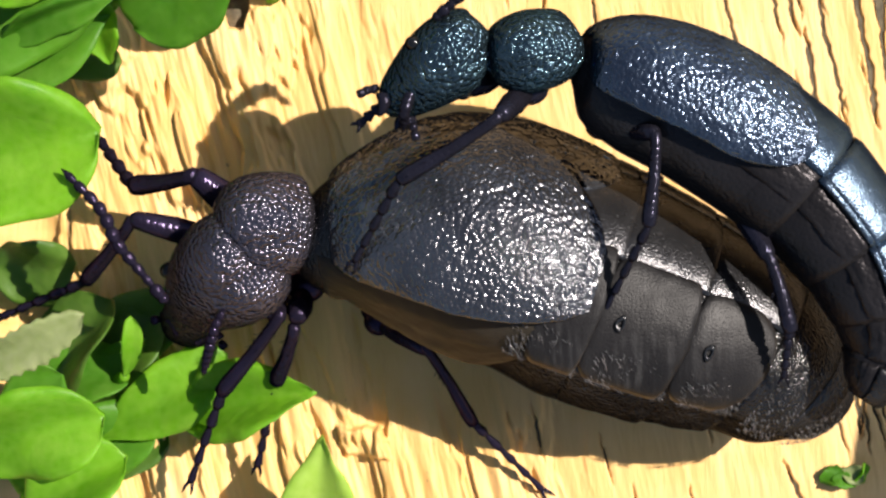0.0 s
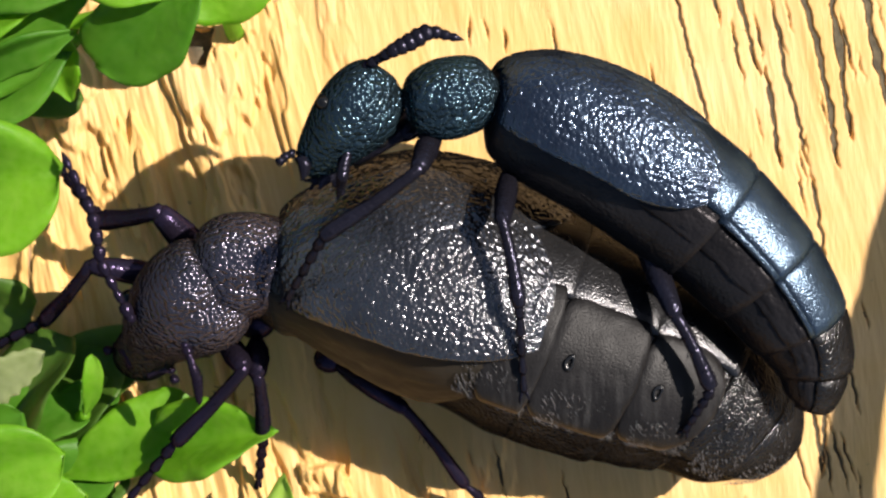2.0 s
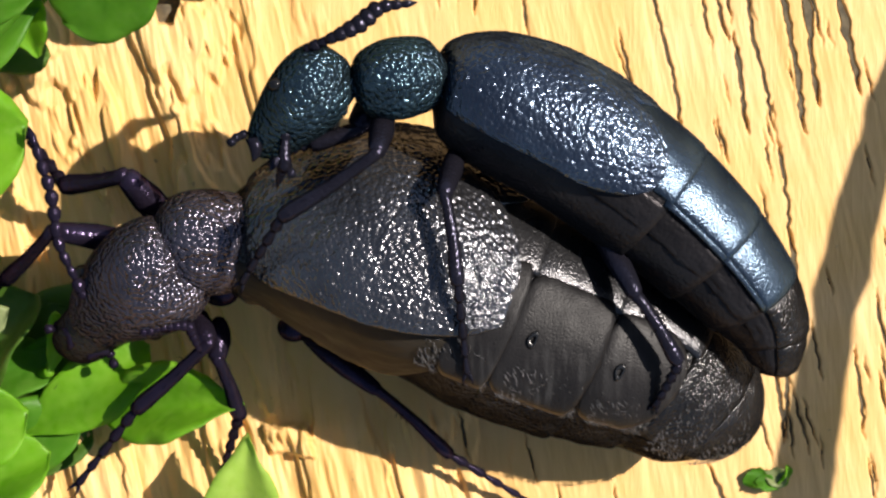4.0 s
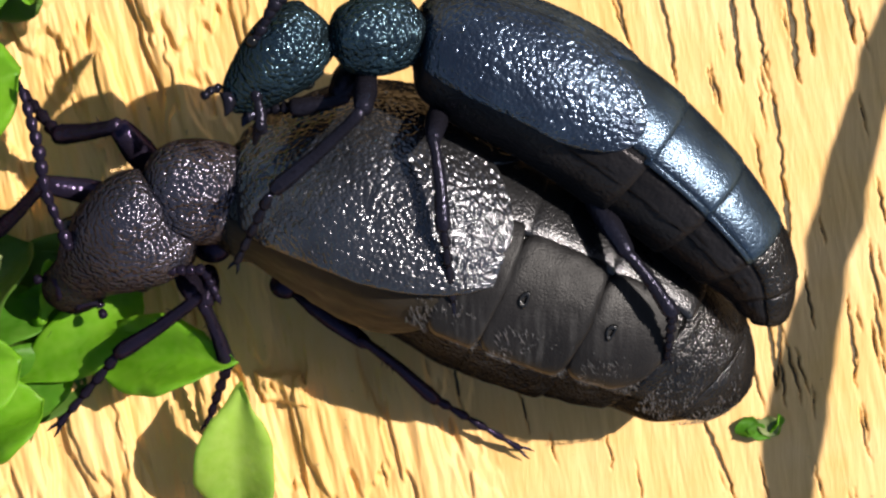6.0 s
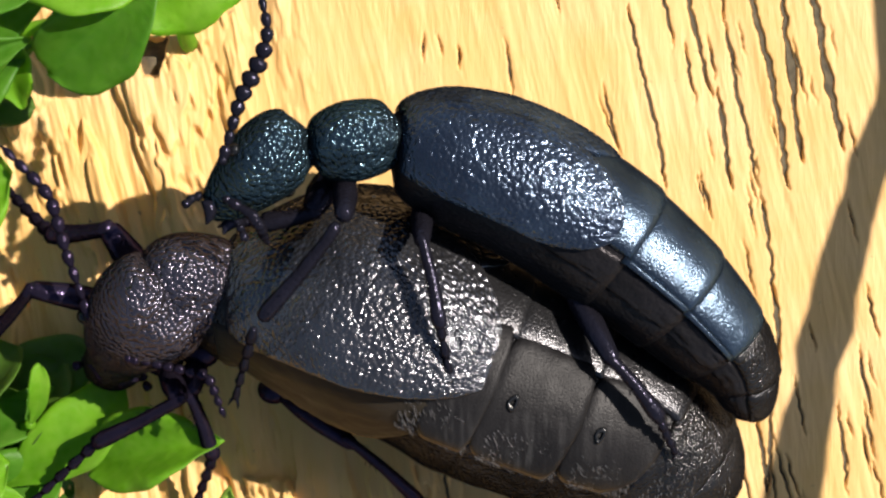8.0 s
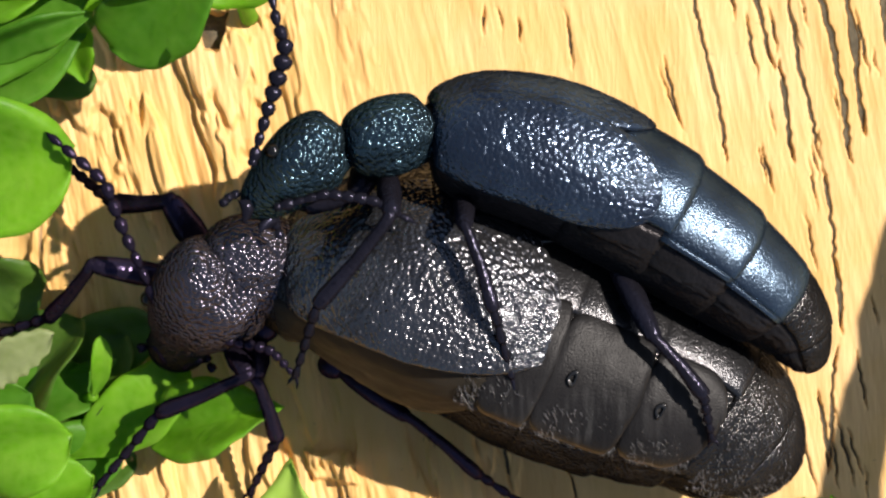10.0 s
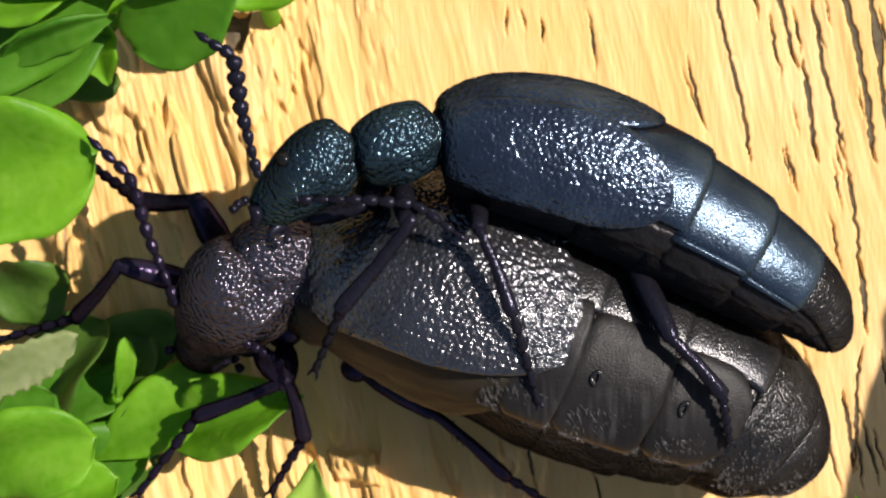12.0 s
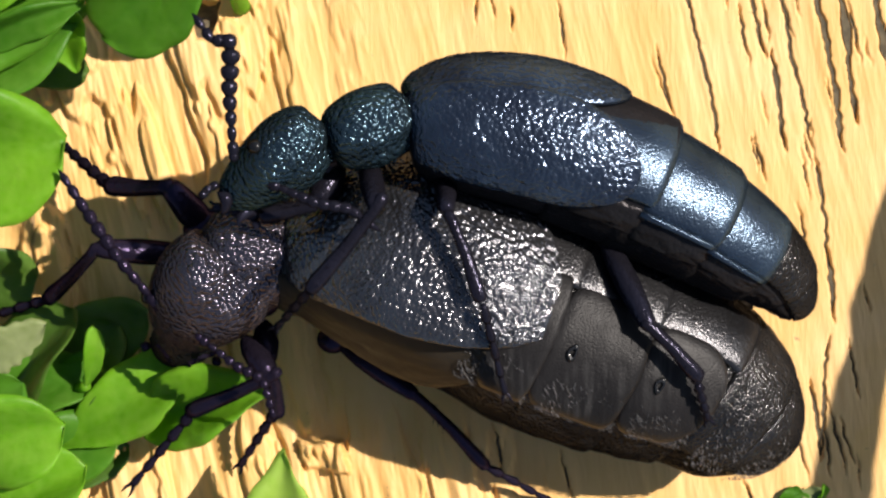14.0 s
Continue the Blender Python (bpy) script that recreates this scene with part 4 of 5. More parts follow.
antenna(female, "antenna", {
    0: ((-14.30, -1.17, 7.50), (-15.80, 0.74, 8.00), (-16.36, 2.12, 8.00), (-17.78, 3.57, 8.00)), 1: ((-13.56, -0.27, 7.50), (-14.55, 1.34, 8.00), (-15.11, 3.19, 8.00), (-16.47, 5.38, 8.00)),
    2.5: ((-14.13, -0.44, 7.50), (-14.93, 1.40, 8.00), (-15.13, 3.45, 8.00), (-16.19, 5.98, 8.00)), 5: ((-14.67, -1.60, 7.50), (-15.34, -0.11, 8.00), (-15.58, 1.71, 8.00), (-16.32, 4.33, 8.00)),
    6.5: ((-14.76, -1.09, 7.50), (-15.40, 0.73, 8.00), (-15.75, 2.78, 8.00), (-16.32, 4.71, 8.00)),
    7.5: ((-13.51, 0.26, 7.50), (-14.13, 2.31, 8.00), (-14.79, 4.71, 8.00), (-16.56, 6.54, 8.00)), 11: ((-13.19, -0.60, 7.50), (-14.38, 1.81, 8.00), (-15.30, 3.76, 8.00), (-17.84, 5.71, 8.00)),
    12.5: ((-13.55, -0.20, 7.50), (-14.33, 2.04, 8.00), (-14.81, 4.45, 8.00), (-16.13, 5.87, 8.00)), 14: ((-12.95, -1.13, 7.50), (-14.10, 0.31, 8.00), (-15.14, 1.79, 8.00), (-16.53, 3.85, 8.00))},
    MAT["f_leg"], 0.30, (0.95, 0.62, 0.72, 0.85, 0.95, 1.0, 1.0, 0.92, 0.85, 0.75, 0.6), "beaded violet-black antenna")
antenna(female, "antenna", {
    0: ((-11.41, -1.85, 7.50), (-11.89, -2.77, 7.50), (-12.20, -3.71, 7.00), (-12.59, -4.69, 6.00)), 5: ((-11.22, -3.27, 7.50), (-10.19, -2.85, 7.50), (-9.38, -2.62, 7.50), (-8.86, -3.56, 7.00)),
    7.5: ((-11.20, -2.13, 7.50), (-9.82, -2.43, 7.50), (-8.45, -2.74, 7.50), (-7.91, -4.55, 7.00)), 11: ((-10.99, -2.33, 7.50), (-9.72, -2.55, 7.50), (-8.34, -2.78, 7.50), (-7.34, -3.49, 7.00)),
    12.5: ((-11.16, -2.08, 7.50), (-9.89, -2.76, 7.50), (-9.31, -3.45, 7.50), (-9.70, -4.85, 7.00)), 14: ((-10.59, -3.01, 7.50), (-9.43, -3.92, 7.50), (-8.40, -4.37, 7.50), (-7.97, -6.01, 7.00))},
    MAT["f_leg"], 0.25, (0.95, 0.62, 0.72, 0.85, 0.95, 1.0, 1.0, 0.92, 0.85, 0.75, 0.6), "beaded violet-black antenna")

# ------------------------------------------------------------------ the smaller blue-black beetle on her back
male = Beetle("beetle", (-0.16, 7.08, 10), [(0.0, 3.17, 1.01, 0.2, -20.0, 10.0, 0.98), (0.5, 2.34, 1.00, 1.2, -19.0, 8.0, 0.48), (1.0, 1.80, 1.11, -1.6, -11.5, 6.0, 0.46), (1.5, 1.36, 1.33, -0.9, -8.8, 5.0, 0.61), (2.5, 0.87, 1.17, -1.1, -8.9, 4.0, 0.31), (5.0, 0.00, 0.00, 0.0, 0.0, 0.0, -0.00), (6.5, -0.36, 0.16, 1.4, -3.1, -2.0, 0.39), (7.5, -0.51, 0.48, 1.5, -3.3, -4.0, 0.50), (11.0, -2.47, -0.71, 10.8, -2.1, -14.0, 0.06), (12.5, -2.43, -0.46, 10.8, 0.2, -15.0, -0.01), (14.0, -2.57, -0.34, 13.3, -3.2, -18.0, -0.14)], (-1, 0.61, 0),
              "slimmer blue-black oil beetle clinging to the larger one", "beetle", 0.3)
m_trunk = Trunk([
    ((-0.33, 6.38, 10.40), 1.0, 1.0), ((0.33, 6.26, 10.30), 1.95, 1.85), ((2.11, 5.68, 10.20), 2.65, 2.5), ((4.78, 4.56, 10.00), 2.95, 2.75), ((7.46, 2.80, 9.80), 2.9, 2.75),
    ((9.96, 0.82, 9.50), 2.62, 2.5), ((11.95, -1.05, 9.10), 2.25, 2.15), ((13.25, -2.61, 8.60), 1.75, 1.7), ((13.77, -3.99, 8.20), 1.2, 1.2), ((13.85, -4.57, 8.00), 0.7, 0.7)], 48, male.pivot)


def paunch(s, a):
    """The rounded belly side, which fades towards head and tail."""
    return 0.42 * math.exp(-((a - 150) / 42.0) ** 2) * ease(0.0, 0.15, s) * ease(1.0, 0.55, s)


v, f = m_trunk.shell(0.0, 0.50, 40, 60, lambda s, a: -0.2 + paunch(s, a))
part("abdomen", v, f, MAT["m_belly"], male.ob, "black abdomen under the wing cases")
lo, hi = rounded(42, -2, 82, 0.14, 0.74)
v, f = m_trunk.plate(0.05, 0.47, lo, hi, lambda q: 0.12 + 0.36 * math.sin(q * 3.1), 0.3, 300, 200, 0.09, 0.03, grain=(5.6, 0.058))
part("wing_case", v, f, MAT["m_wing"], male.ob, "blue-black wrinkled wing case")
v, f = m_trunk.plate(0.05, 0.43, lambda q: -hi(q), lambda q: -lo(q), lambda q: 0.06 + 0.16 * math.sin(q * 3.1), 0.3, 240, 160, 0.09, 0.03, grain=(5.6, 0.058))
part("wing_case", v, f, MAT["m_wing"], male.ob, "blue-black wrinkled wing case")
m_cuts = [0.40, 0.50, 0.61, 0.72, 0.83, 1.0]
SAG = [(0, 0.0), (5, 0.0), (7.5, 0.15), (11, 0.6), (14, 0.7)]
seg_home = []
for k, (s0, s1) in enumerate(zip(m_cuts, m_cuts[1:])):
    c = m_trunk.axes(s0)[0]
    v, f = m_trunk.shell(s0 - 0.03, s1, 10, 60, lambda s, a: -0.12 - 0.14 * (1 - (s - s0) / (s1 - s0)) + paunch(s, a))
    ring = part("abdomen_ring", [p - c for p in v], f, MAT["m_belly"], male.ob, "black ring of the bent abdomen")
    v, f = m_trunk.plate(s0 - 0.01, s1 + 0.004, lambda q: -72, lambda q: 52, lambda q: -0.02 + 0.06 * q, 0.2, 12, 40, 0.06, 0.05 if k > 2 else 0.0)
    part("back_plate", [p - c for p in v], f, MAT["m_plate"] if k < 3 else MAT["f_belly"], ring, "steel-blue shiny back plate" if k < 3 else "black rough last plate")
    v, f = m_trunk.plate(s0 - 0.01, s1, lambda q: 55, lambda q: 88, lambda q: -0.14 + 0.08 * q, 0.2, 10, 12, 0.14, 0.1)
    part("side_plate", [p - c for p in v], f, MAT["m_belly"], ring)
    if k in (1, 2):
        v, f = m_trunk.plate(s0 - 0.01, s1, lambda q: 50, lambda q: 56, lambda q: 0.13, 0.3, 10, 8, 0.3)
        part("rim", [p - c for p in v], f, MAT["m_plate"], ring, "raised shiny blue rim")
    seg_home.append((ring, c))
for k, (ring, c) in enumerate(seg_home):
    rows = []
    for t in TIMES:
        bend, stretch = between(male.rows, t)[3], between(male.rows, t)[5]
        m = Matrix.Identity(4)
        for share, (_, d) in zip((0.05, 0.45, 0.5, 0.5, 0.4), seg_home[:k + 1]):
            m = m @ Matrix.Translation(d * MM) @ pose(0, 0, 0, 0, 0, share * bend) @ Matrix.Translation(-d * MM)
        drop = Vector((-0.52, -0.85, 0)) * (between(SAG, t)[0] * min(1.0, 0.35 + 0.4 * k))
        slide = drop + (c - seg_home[max(k - 1, 0)][1]).normalized() * (stretch * k / 4.0)
        rows.append((t, m @ Matrix.Translation((c + slide) * MM)))
    male.key(ring, rows)

m_neck, _ = skull(male, "neck_shield", [
    ((-0.07, 6.90, 10.80), 0.6, 0.6), ((-0.33, 6.82, 10.90), 1.25, 1.2), ((-0.99, 6.72, 11.00), 1.55, 1.45), ((-2.09, 6.54, 11.10), 1.62, 1.5), ((-3.08, 6.43, 11.00), 1.25, 1.2),
    ((-3.52, 6.36, 11.00), 0.6, 0.6)], 35, (-1.87, 6.54, 11.00), MAT["m_head"], "pitted blue-green neck shield", 0.08)
borne(male, m_neck, {
    0: ((1.00, 7.89, 11.00), (-0.54, 7.63, 11.00)), 1: ((-0.25, 7.80, 11.00), (-1.80, 7.54, 11.00)), 2.5: ((-0.94, 7.47, 11.00), (-2.49, 7.16, 11.00)), 5: ((-1.87, 6.41, 11.00), (-3.41, 6.19, 11.00)),
    7.5: ((-2.38, 6.71, 11.00), (-3.92, 6.44, 11.00)), 11: ((-4.14, 5.18, 11.00), (-5.68, 4.74, 11.00)), 12.5: ((-4.21, 5.43, 11.00), (-5.71, 4.88, 11.00)), 14: ((-4.06, 5.54, 11.00), (-5.56, 4.99, 11.00))},
    ((-1.87, 6.54, 11.00), (-3.41, 6.32, 11.00)))
HM = (-3.90, 6.98, 11.00)
m_head, m_head_shape = skull(male, "head", [
    ((-3.68, 7.15, 11.00), 0.5, 0.5), ((-3.96, 6.92, 11.10), 1.25, 1.1), ((-4.61, 6.52, 11.20), 1.62, 1.45), ((-5.39, 5.76, 11.00), 1.6, 1.45), ((-6.19, 4.97, 10.60), 1.3, 1.2),
    ((-6.89, 4.26, 10.20), 0.9, 0.8), ((-7.24, 3.89, 10.00), 0.4, 0.4)], 35, HM, MAT["m_head"], "pitted blue-green head", 0.06, 0.2)
for side in (1, -1):
    c = m_head_shape.at(0.5, side * 80, -0.1)
    v, f = ball(c, (0.34, 0.3, 0.4))
    part("eye", v, f, MAT["eye"], m_head, "small dark kidney-shaped eye")
    c, e = m_head_shape.at(0.82, side * 60, 0.0), m_head_shape.at(1.0, side * 20, 0.6)
    d, L = along(c, e), (e - c).length
    v, f = lathe([(0, 0.3), (0.4 * L, 0.27, 0.1 * side), (0.8 * L, 0.17, 0.04 * side), (L, 0.05, -0.08 * side)], 12)
    part("jaw", [((d @ (Vector(p) * MM)) / MM) for p in v], f, MAT["m_leg"], m_head, "curved black jaw")
    for j in range(3):
        a, e = m_head_shape.at(0.84 + 0.04 * j, side * (95 - 10 * j), 0.05 + 0.35 * j), m_head_shape.at(0.92 + 0.03 * j, side * (88 - 10 * j), 0.45 + 0.4 * j)
        d, L = along(a, e), (e - a).length
        v, f = lathe([(0, 0.1), (0.4 * L, 0.18), (0.9 * L, 0.18), (1.05 * L, 0.07)], 10)
        part("feeler", [((d @ (Vector(p) * MM)) / MM) for p in v], f, MAT["m_leg"], m_head)
borne(male, m_head, {
    0: ((-0.86, 8.43, 11.00), (-4.12, 6.21, 10.40)), 0.5: ((-0.90, 8.44, 11.00), (-4.05, 6.11, 10.40)), 1: ((-2.30, 8.41, 11.00), (-5.40, 5.62, 10.40)), 1.5: ((-2.78, 8.41, 11.00), (-5.95, 5.52, 10.40)),
    2.5: ((-3.25, 7.86, 11.00), (-6.28, 4.63, 10.40)), 5: ((-3.90, 6.89, 11.00), (-7.02, 3.98, 10.40)), 6.5: ((-4.36, 6.75, 11.00), (-7.58, 4.13, 10.40)),
    7.5: ((-4.41, 6.96, 11.00), (-7.64, 4.11, 10.40)), 11: ((-5.90, 5.01, 11.00), (-9.40, 2.27, 10.40)), 12.5: ((-5.98, 5.48, 11.00), (-9.58, 2.73, 10.40)), 14: ((-5.89, 5.36, 11.00), (-9.48, 2.72, 10.40))},
    (HM, (-7.02, 4.07, 10.40)))
antenna(male, "antenna", {
    0: ((-2.13, 9.51, 12.50), (-1.25, 10.18, 13.00), (-0.38, 10.81, 13.00), (0.48, 11.01, 13.00), (1.33, 10.57, 13.00)), 1: ((-2.83, 9.11, 12.50), (-2.27, 9.30, 13.00), (-1.51, 9.62, 13.00), (-0.65, 10.10, 13.00), (0.21, 9.74, 13.00)),
    1.5: ((-3.15, 9.15, 12.50), (-2.58, 9.51, 13.00), (-1.83, 9.82, 13.00), (-1.07, 10.20, 13.00), (-0.21, 9.91, 13.00)),
    2.5: ((-3.67, 8.83, 12.50), (-3.00, 9.04, 13.00), (-2.35, 9.40, 13.00), (-1.59, 9.88, 13.00), (-0.58, 9.65, 13.00)), 5: ((-4.87, 7.60, 12.50), (-3.98, 7.92, 13.00), (-3.02, 8.42, 13.00), (-2.37, 9.17, 13.00), (-1.19, 9.50, 13.00)),
    6.5: ((-6.97, 6.37, 12.50), (-6.71, 7.36, 13.00), (-6.50, 8.11, 13.00), (-6.23, 9.08, 13.00), (-5.65, 10.15, 13.00)),
    7.5: ((-7.31, 6.43, 12.50), (-6.35, 7.69, 13.00), (-5.17, 9.06, 13.00), (-4.38, 9.86, 13.00), (-3.68, 11.52, 13.00)), 8: ((-7.34, 6.13, 12.50), (-6.77, 7.97, 13.00), (-5.99, 9.49, 13.00), (-5.69, 10.46, 13.00), (-6.00, 11.86, 13.00)), 8.5: ((-7.55, 5.76, 12.50), (-6.87, 7.55, 13.00), (-6.31, 9.50, 13.00), (-6.10, 10.37, 13.00), (-6.32, 11.55, 13.00)),
    11: ((-9.16, 4.53, 12.50), (-8.56, 6.66, 13.00), (-7.92, 8.60, 13.00), (-8.68, 9.07, 13.00), (-9.00, 10.54, 13.00)),
    12: ((-9.46, 4.67, 12.50), (-9.95, 6.69, 13.00), (-10.25, 8.81, 13.00), (-10.83, 8.96, 13.00), (-11.59, 9.50, 13.00)),
    12.5: ((-9.08, 5.15, 12.50), (-9.51, 6.68, 13.00), (-9.70, 9.53, 13.00), (-10.65, 9.27, 13.00), (-11.31, 10.10, 13.00)), 13.5: ((-8.94, 5.40, 12.50), (-9.17, 7.46, 13.00), (-9.33, 9.40, 13.00), (-10.08, 9.41, 13.00), (-10.84, 10.49, 13.00)),
    14: ((-9.10, 4.86, 12.50), (-9.20, 6.87, 13.00), (-9.11, 8.86, 13.00), (-9.80, 8.70, 13.00), (-10.51, 9.67, 13.00))},
    MAT["m_leg"], 0.44, (0.55, 0.46, 0.56, 0.68, 0.8, 0.88, 0.9, 0.8, 0.62, 0.5, 0.4), "kinked beaded blue-black antenna")
antenna(male, "antenna", {
    0: ((-3.29, 6.90, 11.50), (-3.63, 6.25, 11.50), (-3.78, 5.82, 11.50), (-3.88, 5.30, 11.00)), 5: ((-6.34, 3.97, 11.50), (-6.29, 3.53, 11.50), (-6.23, 3.21, 11.50), (-6.48, 2.56, 11.00)),
    7.5: ((-6.89, 4.21, 11.50), (-6.73, 3.78, 11.50), (-6.73, 3.34, 11.50), (-6.81, 2.92, 11.00)), 11: ((-7.36, 2.48, 12.00), (-5.37, 3.19, 12.30), (-2.88, 3.02, 12.30), (-0.88, 2.20, 12.00)),
    12.5: ((-7.43, 3.59, 12.00), (-5.44, 3.21, 12.30), (-3.49, 3.04, 12.30), (-1.49, 1.32, 12.00)), 14: ((-7.44, 3.26, 12.00), (-5.89, 2.60, 12.30), (-4.59, 2.39, 12.30), (-3.73, 1.75, 12.00))},
    MAT["m_leg"], 0.25, (0.95, 0.62, 0.72, 0.85, 0.95, 1.0, 1.0, 0.92, 0.85, 0.75, 0.6), "beaded blue-black antenna")
leg(male, "leg", {
    0: ((-2.11, 5.16, 10.30), (-0.13, 5.38, 12.30), (-4.08, 2.95, 12.00), (-5.34, 0.85, 10.80)), 1: ((-2.11, 5.16, 10.30), (-1.47, 5.24, 12.30), (-4.98, 2.79, 12.30), (-6.75, 0.44, 9.50)),
    2.5: ((-2.11, 5.16, 10.30), (-2.01, 4.59, 12.30), (-5.73, 2.05, 12.30), (-7.43, -0.54, 9.50)),
    5: ((-2.11, 5.16, 10.30), (-2.27, 3.51, 12.30), (-5.88, 1.13, 11.60), (-7.64, -1.32, 9.50)), 7.5: ((-2.11, 5.16, 10.30), (-2.70, 3.75, 12.30), (-6.32, -0.71, 11.40), (-7.12, -3.21, 9.00)),
    11: ((-2.11, 5.16, 10.30), (-3.53, 2.15, 12.30), (-6.15, -1.11, 12.00), (-7.40, -4.43, 9.00)), 14: ((-2.11, 5.16, 10.30), (-3.61, 2.50, 12.30), (-5.90, -0.43, 12.00), (-7.69, -2.26, 9.00))},
    MAT["m_leg"], 1.0, "thin black jointed leg")
leg(male, "leg", {
    0: ((0.79, 3.74, 10.00), (5.78, 4.62, 12.60), (5.47, 1.07, 12.60), (4.32, -1.26, 11.20)), 0.5: ((0.79, 3.74, 10.00), (3.90, 3.58, 12.60), (4.19, 1.20, 12.60), (3.35, -0.52, 11.20)), 1: ((0.79, 3.74, 10.00), (2.51, 3.45, 12.30), (2.61, 0.63, 12.60), (2.54, -3.55, 10.50)),
    2.5: ((0.79, 3.74, 10.00), (0.77, 2.37, 12.30), (1.62, -0.68, 12.50), (2.00, -4.24, 10.50)),
    5: ((0.79, 3.74, 10.00), (0.17, 2.33, 12.30), (0.46, -1.35, 12.50), (0.86, -4.92, 10.50)), 7.5: ((0.79, 3.74, 10.00), (0.34, 2.68, 12.30), (0.93, -0.35, 12.50), (1.48, -3.45, 10.50)),
    11: ((0.79, 3.74, 10.00), (-0.82, 1.93, 12.30), (0.48, -1.21, 12.50), (1.60, -4.77, 10.50)), 14: ((0.79, 3.74, 10.00), (-0.90, 2.41, 12.30), (0.52, -1.27, 12.50), (1.43, -4.83, 10.50))},
    MAT["m_leg"], 0.9, "thin black jointed leg")
leg(male, "leg", {
    0: ((5.73, 1.42, 9.60), (10.23, -0.17, 10.80), (11.05, -2.94, 10.60), (10.94, -4.75, 9.60)), 1: ((5.73, 1.42, 9.60), (8.33, -0.75, 10.80), (9.47, -3.64, 10.40), (8.69, -5.52, 9.20)),
    2.5: ((5.73, 1.42, 9.60), (7.97, -1.02, 10.80), (9.55, -3.93, 10.40), (8.53, -5.54, 9.20)),
    5: ((5.73, 1.42, 9.60), (7.87, -1.90, 10.80), (9.73, -4.45, 10.40), (9.05, -6.28, 9.20)), 7.5: ((5.73, 1.42, 9.60), (7.86, -1.99, 10.80), (9.57, -3.98, 10.40), (10.49, -5.39, 9.20)),
    11: ((5.73, 1.42, 9.60), (6.55, -2.22, 10.80), (8.56, -4.44, 10.40), (8.91, -6.63, 9.20)), 14: ((5.73, 1.42, 9.60), (7.03, -2.14, 10.80), (8.84, -3.92, 10.40), (9.54, -5.99, 9.20))},
    MAT["m_leg"], 1.0, "thin black jointed leg")
leg(male, "leg", {
    0: ((-2.12, 5.86, 9.80), (-2.01, 6.79, 10.00), (-4.24, 6.47, 10.20), (-6.10, 4.95, 10.00)), 1: ((-2.12, 5.86, 9.80), (-2.50, 6.97, 10.00), (-4.41, 5.99, 10.00), (-5.99, 4.78, 10.00)),
    5: ((-2.12, 5.86, 9.80), (-3.24, 4.41, 9.60), (-4.57, 4.06, 9.80), (-5.93, 3.91, 9.60)), 14: ((-2.12, 5.86, 9.80), (-6.09, 2.69, 9.60), (-8.34, 2.23, 9.60), (-9.71, 2.46, 9.40))},
    MAT["m_leg"], 1.25, "thin black jointed leg")

# ------------------------------------------------------------------ plants


